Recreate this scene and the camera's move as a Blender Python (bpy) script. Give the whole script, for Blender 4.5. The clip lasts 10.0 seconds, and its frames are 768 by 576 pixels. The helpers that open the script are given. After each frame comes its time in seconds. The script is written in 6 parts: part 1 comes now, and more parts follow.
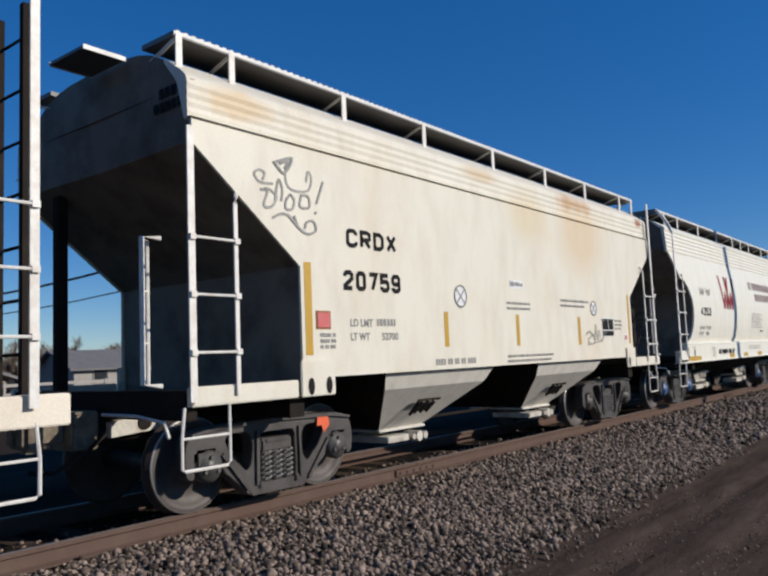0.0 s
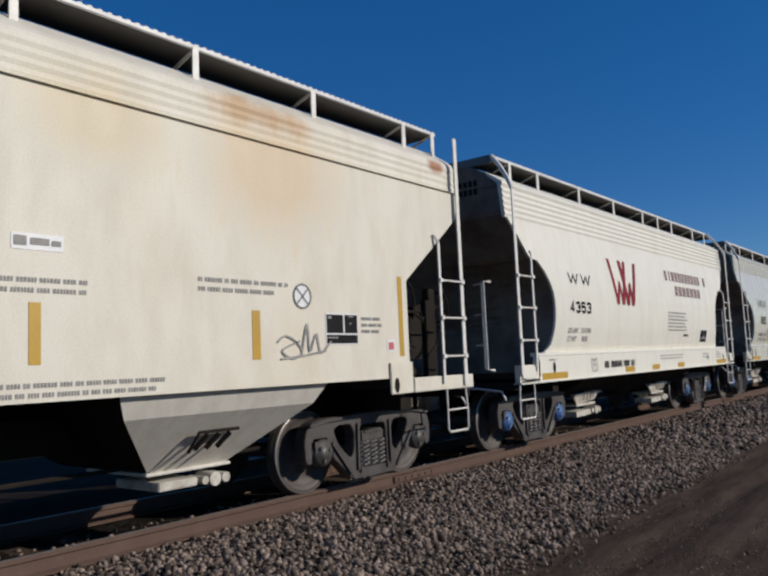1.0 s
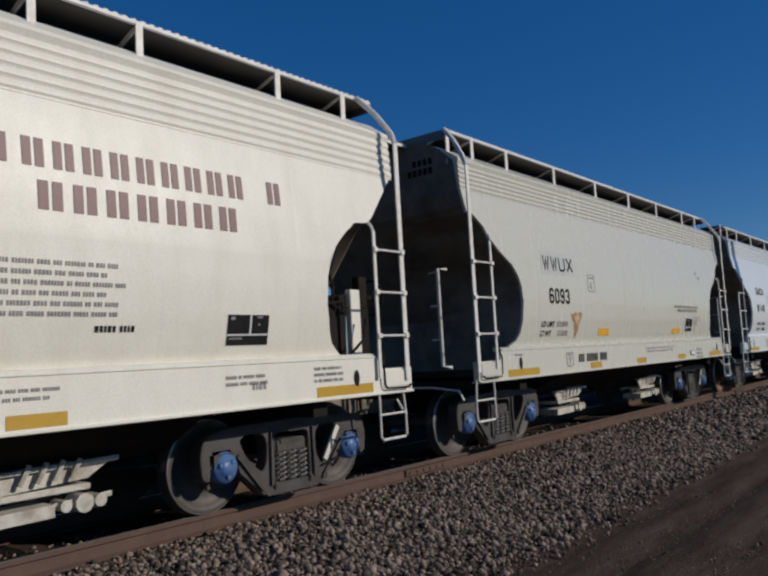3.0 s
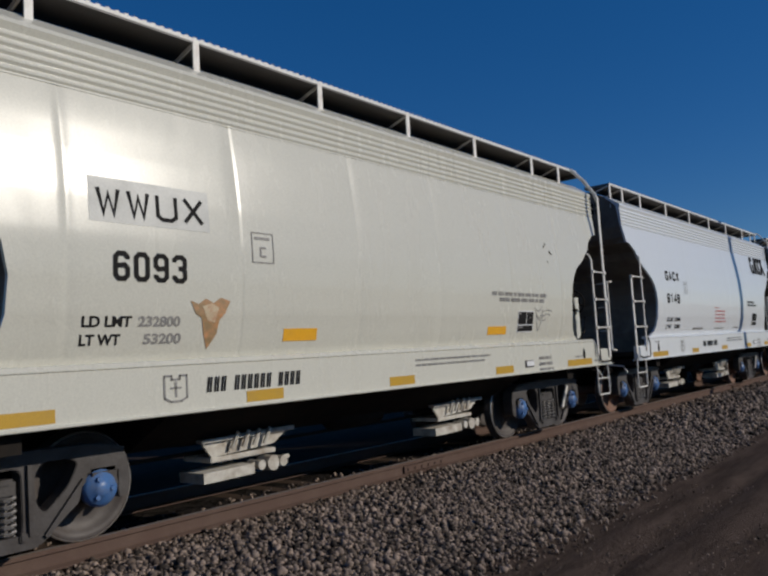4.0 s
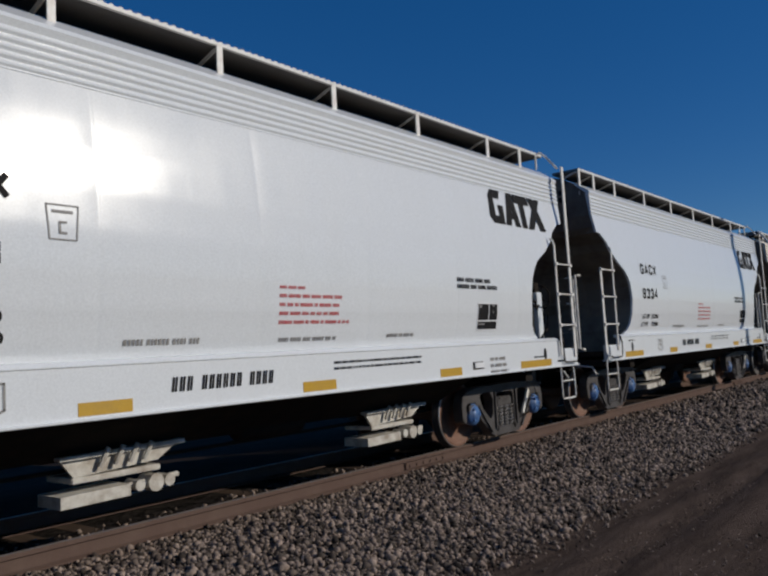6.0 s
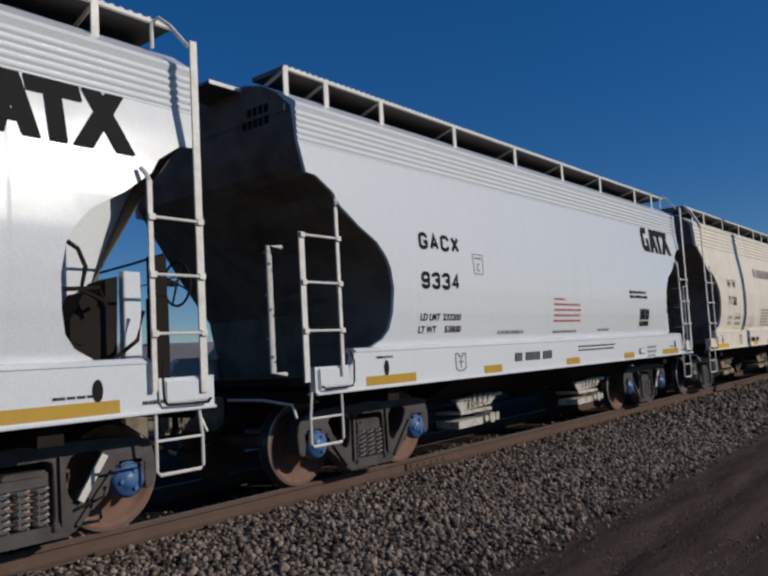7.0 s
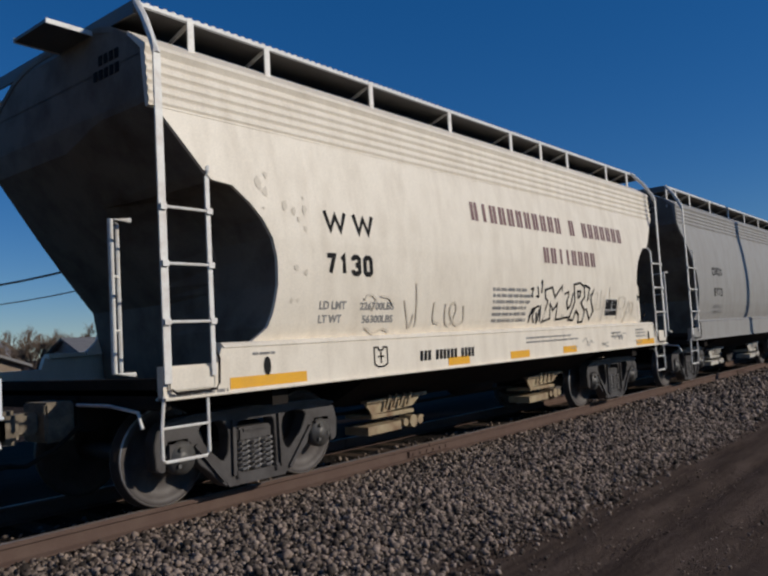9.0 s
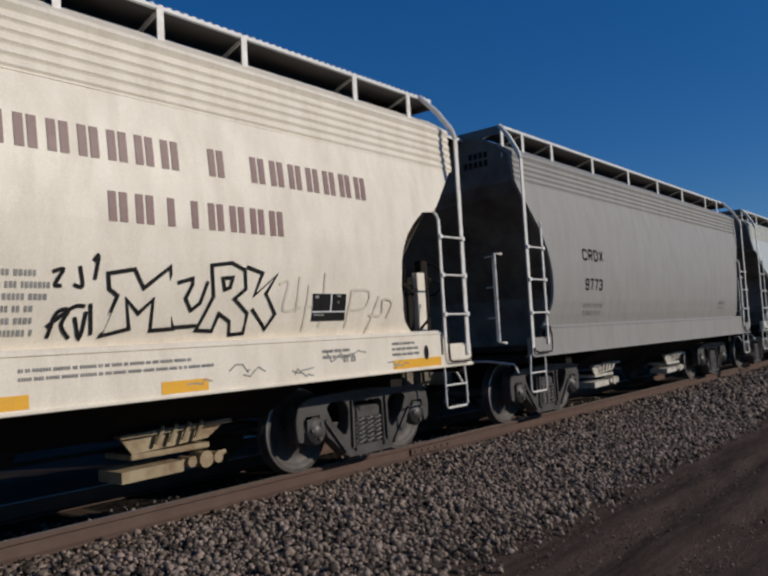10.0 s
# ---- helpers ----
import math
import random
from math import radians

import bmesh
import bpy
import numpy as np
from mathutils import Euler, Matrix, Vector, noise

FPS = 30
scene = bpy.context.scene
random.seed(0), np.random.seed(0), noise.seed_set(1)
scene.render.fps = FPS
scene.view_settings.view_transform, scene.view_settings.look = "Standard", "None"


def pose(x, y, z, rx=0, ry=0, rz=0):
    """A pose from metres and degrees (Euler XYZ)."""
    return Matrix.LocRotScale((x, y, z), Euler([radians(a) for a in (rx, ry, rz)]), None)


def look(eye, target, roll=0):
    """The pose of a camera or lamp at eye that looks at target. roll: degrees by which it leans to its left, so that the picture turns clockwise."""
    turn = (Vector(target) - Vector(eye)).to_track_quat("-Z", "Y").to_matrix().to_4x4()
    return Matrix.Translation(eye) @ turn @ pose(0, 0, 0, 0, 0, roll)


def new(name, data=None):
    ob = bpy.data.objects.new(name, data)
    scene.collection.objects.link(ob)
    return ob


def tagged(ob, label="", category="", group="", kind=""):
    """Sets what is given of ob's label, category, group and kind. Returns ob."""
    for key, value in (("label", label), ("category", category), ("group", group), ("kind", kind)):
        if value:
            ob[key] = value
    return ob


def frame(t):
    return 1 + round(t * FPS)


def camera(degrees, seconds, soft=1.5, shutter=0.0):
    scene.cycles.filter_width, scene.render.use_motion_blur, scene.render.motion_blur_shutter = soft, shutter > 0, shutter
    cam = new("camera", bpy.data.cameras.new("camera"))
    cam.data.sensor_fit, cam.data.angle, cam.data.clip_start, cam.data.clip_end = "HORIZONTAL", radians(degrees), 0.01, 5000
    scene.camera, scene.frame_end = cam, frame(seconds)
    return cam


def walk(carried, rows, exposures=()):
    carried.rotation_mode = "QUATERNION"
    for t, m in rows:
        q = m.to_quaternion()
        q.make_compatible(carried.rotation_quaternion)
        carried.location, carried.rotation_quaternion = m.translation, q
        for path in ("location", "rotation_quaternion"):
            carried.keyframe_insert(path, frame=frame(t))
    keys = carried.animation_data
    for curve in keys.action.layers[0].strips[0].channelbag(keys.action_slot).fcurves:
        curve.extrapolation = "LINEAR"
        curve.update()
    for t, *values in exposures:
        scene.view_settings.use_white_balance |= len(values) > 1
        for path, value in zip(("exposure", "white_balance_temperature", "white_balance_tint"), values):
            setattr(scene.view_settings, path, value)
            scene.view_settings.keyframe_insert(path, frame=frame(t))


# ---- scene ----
# x runs along the track in the direction opposite to the train's way, y away from the eye, z up from the rail head.
cam = camera(54.0, 10.0, soft=2.5)
EYE = (0.0, -6.93, 1.415)
VIEWS = [  # seconds, yaw to the right of the track's normal, pitch up, roll
    (0.0, 51.442, 5.270, 2.306), (0.5, 51.575, 5.582, 2.551), (1.0, 51.614, 5.702, 2.463), (1.5, 51.158, 6.040, 2.442),
    (2.0, 50.737, 5.524, 2.851), (2.5, 50.798, 5.446, 3.019), (4.0, 51.068, 5.036, 3.328), (4.5, 51.014, 5.097, 3.254),
    (5.0, 51.071, 4.998, 3.201), (5.5, 50.931, 4.777, 3.276), (7.0, 50.847, 4.832, 3.162), (7.5, 50.716, 4.649, 3.115),
    (8.0, 50.652, 4.333, 3.406), (8.5, 50.717, 3.969, 3.303), (9.0, 50.619, 3.943, 3.243), (9.5, 50.698, 3.766, 3.210),
    (10.0, 50.461, 3.797, 3.205),
]


def view(yaw, pitch, roll):
    a, b = radians(yaw), radians(pitch)
    e = Vector(EYE)
    return look(e, e + Vector((math.sin(a) * math.cos(b), math.cos(a) * math.cos(b), math.sin(b))), -roll)


EXPOSURES = [(0.0, -0.08), (0.3, -0.31), (0.6, -0.41), (1.0, -0.36), (1.5, -0.28), (2.0, -0.26), (2.5, -0.57), (4.0, -0.70), (5.5, -0.71), (7.0, -0.68), (8.5, -0.62), (9.2, -0.55), (10.0, -0.6)]
walk(cam, [(t, view(a, b, c)) for t, a, b, c in VIEWS], EXPOSURES)

# ---- light ----
SUN_AZ, SUN_EL = 28.0, 24.0  # degrees from -y towards +x, and above the horizon
sun_dir = Vector((math.sin(radians(SUN_AZ)) * math.cos(radians(SUN_EL)), -math.cos(radians(SUN_AZ)) * math.cos(radians(SUN_EL)), math.sin(radians(SUN_EL))))
world = bpy.data.worlds.new("sky")
scene.world = world
world.use_nodes = True
wn = world.node_tree
sky = wn.nodes.new("ShaderNodeTexSky")
sky.sky_type, sky.sun_disc = "NISHITA", False
sky.sun_elevation, sky.sun_rotation = radians(SUN_EL), math.atan2(sun_dir.x, sun_dir.y)
sky.altitude, sky.air_density, sky.dust_density, sky.ozone_density = 1200, 1.0, 0.0, 4.0
deep = wn.nodes.new("ShaderNodeHueSaturation")
deep.inputs["Saturation"].default_value, deep.inputs["Hue"].default_value = 1.28, 0.508
wn.links.new(sky.outputs[0], deep.inputs["Color"])
clear = wn.nodes.new("ShaderNodeMix")
clear.data_type = "RGBA"
clear.inputs[0].default_value, clear.inputs[7].default_value = 0.24, (0.12, 1.75, 5.6, 1)
wn.links.new(deep.outputs[0], clear.inputs[6])
wn.links.new(clear.outputs[2], wn.nodes["Background"].inputs[0])
wn.nodes["Background"].inputs[1].default_value = 0.1
sun = new("sun", bpy.data.lights.new("sun", "SUN"))
sun.data.energy, sun.data.angle, sun.data.color = 4.5, radians(0.53), (1.0, 0.93, 0.82)
sun.matrix_world = look(sun_dir * 200, (0, 0, 0))


# ---- materials ----
def node(nt, kind, **inputs):
    n = nt.nodes.new(kind)
    for key, value in inputs.items():
        n.inputs[key.replace("_", " ")].default_value = value
    return n


def material(name, base, rough=0.5, metal=0.0, dirt=None, amount=0.3, scale=3.0, grain=60.0, bump=0.1, streak=1.0, stain=None, stain_amount=0.0, spots=(), spec=0.5):
    """Base colour with grime at a coarse scale, speckle at a fine one, and fine relief. streak above 1 draws the grime out downwards."""
    m = bpy.data.materials.new(name)
    m.use_nodes = True
    nt = m.node_tree
    bsdf = nt.nodes["Principled BSDF"]
    co = nt.nodes.new("ShaderNodeTexCoord")
    mp = node(nt, "ShaderNodeMapping", Scale=(streak, streak, 1.0))
    nt.links.new(co.outputs["Object"], mp.inputs[0])
    coarse = node(nt, "ShaderNodeTexNoise", Scale=scale, Detail=6.0, Roughness=0.6)
    fine = node(nt, "ShaderNodeTexNoise", Scale=grain, Detail=3.0)
    nt.links.new(mp.outputs[0], coarse.inputs[0])
    nt.links.new(co.outputs["Object"], fine.inputs[0])
    ramp = nt.nodes.new("ShaderNodeMapRange")
    ramp.inputs[1].default_value, ramp.inputs[2].default_value = 0.42, 0.78
    ramp.inputs[3].default_value, ramp.inputs[4].default_value = 0.0, amount
    nt.links.new(coarse.outputs[0], ramp.inputs[0])
    mix = nt.nodes.new("ShaderNodeMix")
    mix.data_type = "RGBA"
    d = dirt or tuple(c * 0.45 for c in base)
    mix.inputs[6].default_value, mix.inputs[7].default_value = (*base, 1), (*d, 1)
    nt.links.new(ramp.outputs[0], mix.inputs[0])
    out = mix.outputs[2]
    if stain:
        big = node(nt, "ShaderNodeTexNoise", Scale=0.55, Detail=5.0, Roughness=0.65)
        mp2 = node(nt, "ShaderNodeMapping", Scale=(1.3, 1.3, 0.6), Location=(4.3, 1.7, 2.2))
        nt.links.new(co.outputs["Object"], mp2.inputs[0])
        nt.links.new(mp2.outputs[0], big.inputs[0])
        r2 = nt.nodes.new("ShaderNodeMapRange")
        r2.inputs[1].default_value, r2.inputs[2].default_value, r2.inputs[4].default_value = 0.52, 0.72, stain_amount
        nt.links.new(big.outputs[0], r2.inputs[0])
        m3 = nt.nodes.new("ShaderNodeMix")
        m3.data_type = "RGBA"
        m3.inputs[7].default_value = (*stain, 1)
        nt.links.new(r2.outputs[0], m3.inputs[0])
        nt.links.new(out, m3.inputs[6])
        out = m3.outputs[2]
    for (cx, cz), (rx, rz), colour, most in spots:
        off = nt.nodes.new("ShaderNodeMapping")
        off.inputs["Location"].default_value, off.inputs["Scale"].default_value = (-cx / rx, 0, -cz / rz), (1 / rx, 0, 1 / rz)
        nt.links.new(co.outputs["Object"], off.inputs[0])
        far = nt.nodes.new("ShaderNodeVectorMath")
        far.operation = "LENGTH"
        nt.links.new(off.outputs[0], far.inputs[0])
        frayed = nt.nodes.new("ShaderNodeMath")
        frayed.operation = "MULTIPLY_ADD"
        frayed.inputs[1].default_value = 1.6
        nt.links.new(coarse.outputs[0], frayed.inputs[0])
        nt.links.new(far.outputs["Value"], frayed.inputs[2])
        r3 = nt.nodes.new("ShaderNodeMapRange")
        r3.inputs[1].default_value, r3.inputs[2].default_value, r3.inputs[3].default_value, r3.inputs[4].default_value = 1.2, 1.9, most, 0.0
        nt.links.new(frayed.outputs[0], r3.inputs[0])
        m4 = nt.nodes.new("ShaderNodeMix")
        m4.data_type = "RGBA"
        m4.inputs[7].default_value = (*colour, 1)
        nt.links.new(r3.outputs[0], m4.inputs[0])
        nt.links.new(out, m4.inputs[6])
        out = m4.outputs[2]
    spk = nt.nodes.new("ShaderNodeMapRange")
    spk.inputs[1].default_value, spk.inputs[2].default_value = 0.3, 0.7
    spk.inputs[3].default_value, spk.inputs[4].default_value = 0.93, 1.05
    nt.links.new(fine.outputs[0], spk.inputs[0])
    mul = nt.nodes.new("ShaderNodeVectorMath")
    mul.operation = "SCALE"
    nt.links.new(out, mul.inputs[0])
    nt.links.new(spk.outputs[0], mul.inputs[3])
    nt.links.new(mul.outputs[0], bsdf.inputs["Base Color"])
    rr = nt.nodes.new("ShaderNodeMapRange")
    rr.inputs[3].default_value, rr.inputs[4].default_value = max(0.05, rough - 0.08), min(1.0, rough + 0.12)
    nt.links.new(coarse.outputs[0], rr.inputs[0])
    nt.links.new(rr.outputs[0], bsdf.inputs["Roughness"])
    bsdf.inputs["Metallic"].default_value = metal
    bsdf.inputs["Specular IOR Level"].default_value = spec
    if bump:
        bp = node(nt, "ShaderNodeBump", Strength=bump, Distance=0.01)
        nt.links.new(fine.outputs[0], bp.inputs["Height"])
        nt.links.new(bp.outputs[0], bsdf.inputs["Normal"])
    return m


RUST = (0.30, 0.13, 0.05)
M = {
    "cream_flat": material("weathered cream paint", (0.70, 0.66, 0.56), 0.55, dirt=(0.52, 0.46, 0.36), amount=0.5, scale=1.2, streak=3, bump=0.02, stain=(0.62, 0.46, 0.28), stain_amount=0.25, spots=[((8.2, 3.35), (1.05, 0.8), (0.62, 0.45, 0.26), 0.65), ((6.3, 3.45), (0.7, 0.5), (0.62, 0.50, 0.30), 0.6), ((8.1, 3.9), (0.8, 0.16), (0.45, 0.25, 0.10), 0.7), ((11.1, 3.92), (0.22, 0.1), (0.32, 0.13, 0.05), 0.95), ((0.7, 3.85), (0.5, 0.16), (0.6, 0.42, 0.22), 0.7), ((5.0, 3.9), (0.5, 0.12), (0.55, 0.38, 0.2), 0.6)]),
    "cream": material("cream paint", (0.76, 0.73, 0.64), 0.45, dirt=(0.58, 0.53, 0.44), amount=0.35, scale=1.4, streak=3, bump=0.02),
    "cream_b": material("yellowed cream paint", (0.78, 0.70, 0.58), 0.5, dirt=(0.52, 0.44, 0.34), amount=0.5, scale=1.6, streak=3, bump=0.02),
    "ivory": material("glossy ivory paint", (0.60, 0.585, 0.51), 0.24, dirt=(0.52, 0.50, 0.43), amount=0.25, scale=1.0, streak=3, bump=0.012),
    "white": material("glossy white paint", (0.70, 0.72, 0.735), 0.2, dirt=(0.60, 0.61, 0.61), amount=0.2, scale=1.0, streak=3, bump=0.012),
    "grey": material("dull grey paint", (0.28, 0.265, 0.245), 0.55, dirt=(0.20, 0.18, 0.16), amount=0.5, scale=1.5, streak=3, bump=0.03),
    "rail_white": material("chipped white ladder paint", (0.74, 0.72, 0.67), 0.5, dirt=RUST, amount=0.35, scale=9, bump=0.05),
    "walk": material("galvanised walkway steel", (0.13, 0.13, 0.128), 0.55, 0.4, dirt=(0.2, 0.19, 0.18), amount=0.5, scale=5, bump=0.1),
    "walk_edge": material("white walkway edge", (0.72, 0.71, 0.68), 0.5, dirt=(0.45, 0.42, 0.38), amount=0.4, scale=6),
    "under": material("grimy black underframe and hopper end shade", (0.022, 0.019, 0.017), 0.85, dirt=(0.045, 0.033, 0.025), amount=0.7, scale=4, bump=0.2, spec=0.05),
    "truck": material("dusty cast steel", (0.082, 0.074, 0.071), 0.5, dirt=(0.035, 0.028, 0.025), amount=0.9, scale=5, bump=0.25, grain=45, spec=0.3),
    "wheel": material("worn wheel steel", (0.095, 0.082, 0.076), 0.55, 0.1, dirt=(0.045, 0.032, 0.026), amount=0.8, scale=5, bump=0.08, spec=0.3),
    "wheel_rust": material("fresh rusty wheel steel", (0.20, 0.105, 0.07), 0.65, dirt=(0.09, 0.048, 0.034), amount=0.7, scale=5, bump=0.08, spec=0.3),
    # the tread's shade under the car is part of this dark base
    "tread": material("grimy wheel tread darkened for shade", (0.06, 0.048, 0.042), 0.6, 0.1, dirt=(0.03, 0.022, 0.018), amount=0.7, scale=7, spec=0.2),
    "rim_edge": material("bright worn rim edge", (0.52, 0.49, 0.46), 0.38, 0.6, dirt=(0.25, 0.2, 0.17), amount=0.5, scale=9),
    "blue": material("blue bearing cap", (0.06, 0.15, 0.36), 0.4, dirt=(0.13, 0.15, 0.2), amount=0.7, scale=14),
    "steel": material("dark cap steel", (0.10, 0.095, 0.09), 0.5, 0.4, dirt=(0.06, 0.05, 0.04), amount=0.6, scale=14),
    "spring": material("spring steel", (0.25, 0.235, 0.225), 0.45, 0.3, amount=0.5, scale=10),
    "hopper": material("grey hopper paint", (0.66, 0.63, 0.57), 0.6, dirt=(0.46, 0.42, 0.37), amount=0.6, scale=3, streak=2, bump=0.05),
    "gate": material("outlet gate paint", (0.56, 0.53, 0.47), 0.6, dirt=(0.20, 0.14, 0.09), amount=1.0, scale=6, bump=0.1),
    "gate_rust": material("yellowed rusty gate", (0.35, 0.275, 0.165), 0.7, dirt=(0.16, 0.075, 0.035), amount=1.0, scale=5, bump=0.15),
    "black": material("black lettering paint", (0.018, 0.017, 0.017), 0.6, dirt=(0.035, 0.033, 0.032), amount=0.4, scale=8, bump=0, spec=0.05),
    "ink": material("faded stencil paint", (0.22, 0.21, 0.20), 0.6, dirt=(0.4, 0.38, 0.35), amount=0.6, scale=10, bump=0),
    "maroon": material("maroon lettering paint", (0.24, 0.022, 0.032), 0.6, dirt=(0.28, 0.06, 0.07), amount=0.25, scale=8, bump=0, spec=0.1),
    "brown": material("faded brown lettering paint", (0.17, 0.075, 0.07), 0.5, dirt=(0.28, 0.19, 0.17), amount=0.6, scale=8, bump=0),
    "red": material("red stencil paint", (0.55, 0.10, 0.10), 0.5, dirt=(0.5, 0.22, 0.2), amount=0.5, scale=10, bump=0),
    "orange": material("orange dab of paint", (0.75, 0.12, 0.04), 0.5, amount=0.3),
    "yellow": material("amber reflective strip", (0.50, 0.29, 0.02), 0.4, dirt=(0.36, 0.22, 0.04), amount=0.5, scale=7, bump=0.02),
    "yellow_new": material("bright amber strip", (0.80, 0.40, 0.02), 0.4, dirt=(0.6, 0.3, 0.05), amount=0.4, scale=7, bump=0.02),
    "decal": material("white decal", (0.74, 0.74, 0.74), 0.4, amount=0.15),
    "faint": material("faint scuff", (0.60, 0.53, 0.43), 0.6, dirt=(0.74, 0.67, 0.56), amount=0.7, scale=9, bump=0),
    "spray": material("grey spray paint", (0.24, 0.235, 0.225), 0.6, dirt=(0.46, 0.44, 0.40), amount=0.8, scale=6, bump=0),
    "sticker": material("worn printed sticker", (0.30, 0.20, 0.10), 0.5, dirt=(0.62, 0.28, 0.12), amount=1.0, scale=14, bump=0),
    "sticker_pale": material("faded sticker face", (0.55, 0.45, 0.30), 0.5, dirt=(0.45, 0.2, 0.1), amount=0.9, scale=18, bump=0),
    "patch": material("repainted grey patch", (0.50, 0.50, 0.47), 0.45, amount=0.3),
    "rust": material("rust", RUST, 0.8, dirt=(0.16, 0.07, 0.03), amount=0.6, scale=8, bump=0.2),
    "coupler": material("dusty coupler steel", (0.24, 0.20, 0.15), 0.75, dirt=(0.05, 0.035, 0.025), amount=0.9, scale=8, bump=0.2, spec=0.2),
    # grime, plus the car ends' shade mixed into a darker base colour
    "end": material("grimy end paint with shade in it", (0.20, 0.17, 0.14), 0.75, dirt=(0.085, 0.062, 0.046), amount=1.0, scale=2.0, bump=0.05, spec=0.2),
    "rail": material("rusty rail steel", (0.115, 0.075, 0.06), 0.75, dirt=(0.15, 0.105, 0.082), amount=0.7, scale=5, bump=0.15, spec=0.05),
    "rail_top": material("worn rail head", (0.27, 0.225, 0.195), 0.6, 0.15, dirt=(0.12, 0.085, 0.065), amount=0.7, scale=8),
    "tie": material("weathered timber", (0.085, 0.06, 0.045), 0.9, dirt=(0.035, 0.025, 0.019), amount=0.8, scale=7, bump=0.4, grain=35, spec=0.02),
    "stone": material("ballast stone", (0.124, 0.095, 0.076), 0.85, dirt=(0.072, 0.050, 0.039), amount=0.8, scale=9, bump=0.3, grain=90, spec=0.25),
    "wall_tan": material("tan siding", (0.22, 0.165, 0.12), 0.8, amount=0.4, scale=2),
    "wall_pale": material("pale siding", (0.36, 0.33, 0.30), 0.8, amount=0.3, scale=2),
    "roof": material("grey roofing", (0.18, 0.17, 0.165), 0.8, amount=0.4, scale=2, bump=0.2),
    "pane": material("dark window glass", (0.03, 0.035, 0.04), 0.1, amount=0.1),
    "bark": material("bark", (0.12, 0.085, 0.06), 0.9, amount=0.5, scale=4, bump=0.4),
    "twig": material("bare twigs", (0.17, 0.12, 0.085), 0.9, amount=0.5, scale=4),
    "pole": material("creosoted pole", (0.09, 0.065, 0.05), 0.9, amount=0.5, scale=5),
}


def by_random(m, spread):
    """Vary a material's base colour from piece to piece of a joined mesh."""
    nt = m.node_tree
    bsdf = nt.nodes["Principled BSDF"]
    link = bsdf.inputs["Base Color"].links[0]
    src = link.from_socket
    geo = nt.nodes.new("ShaderNodeNewGeometry")
    r = nt.nodes.new("ShaderNodeMapRange")
    r.inputs[3].default_value, r.inputs[4].default_value = spread
    nt.links.new(geo.outputs["Random Per Island"], r.inputs[0])
    mul = nt.nodes.new("ShaderNodeVectorMath")
    mul.operation = "SCALE"
    nt.links.new(src, mul.inputs[0])
    nt.links.new(r.outputs[0], mul.inputs[3])
    nt.links.new(mul.outputs[0], bsdf.inputs["Base Color"])


by_random(M["stone"], (0.10, 2.9))


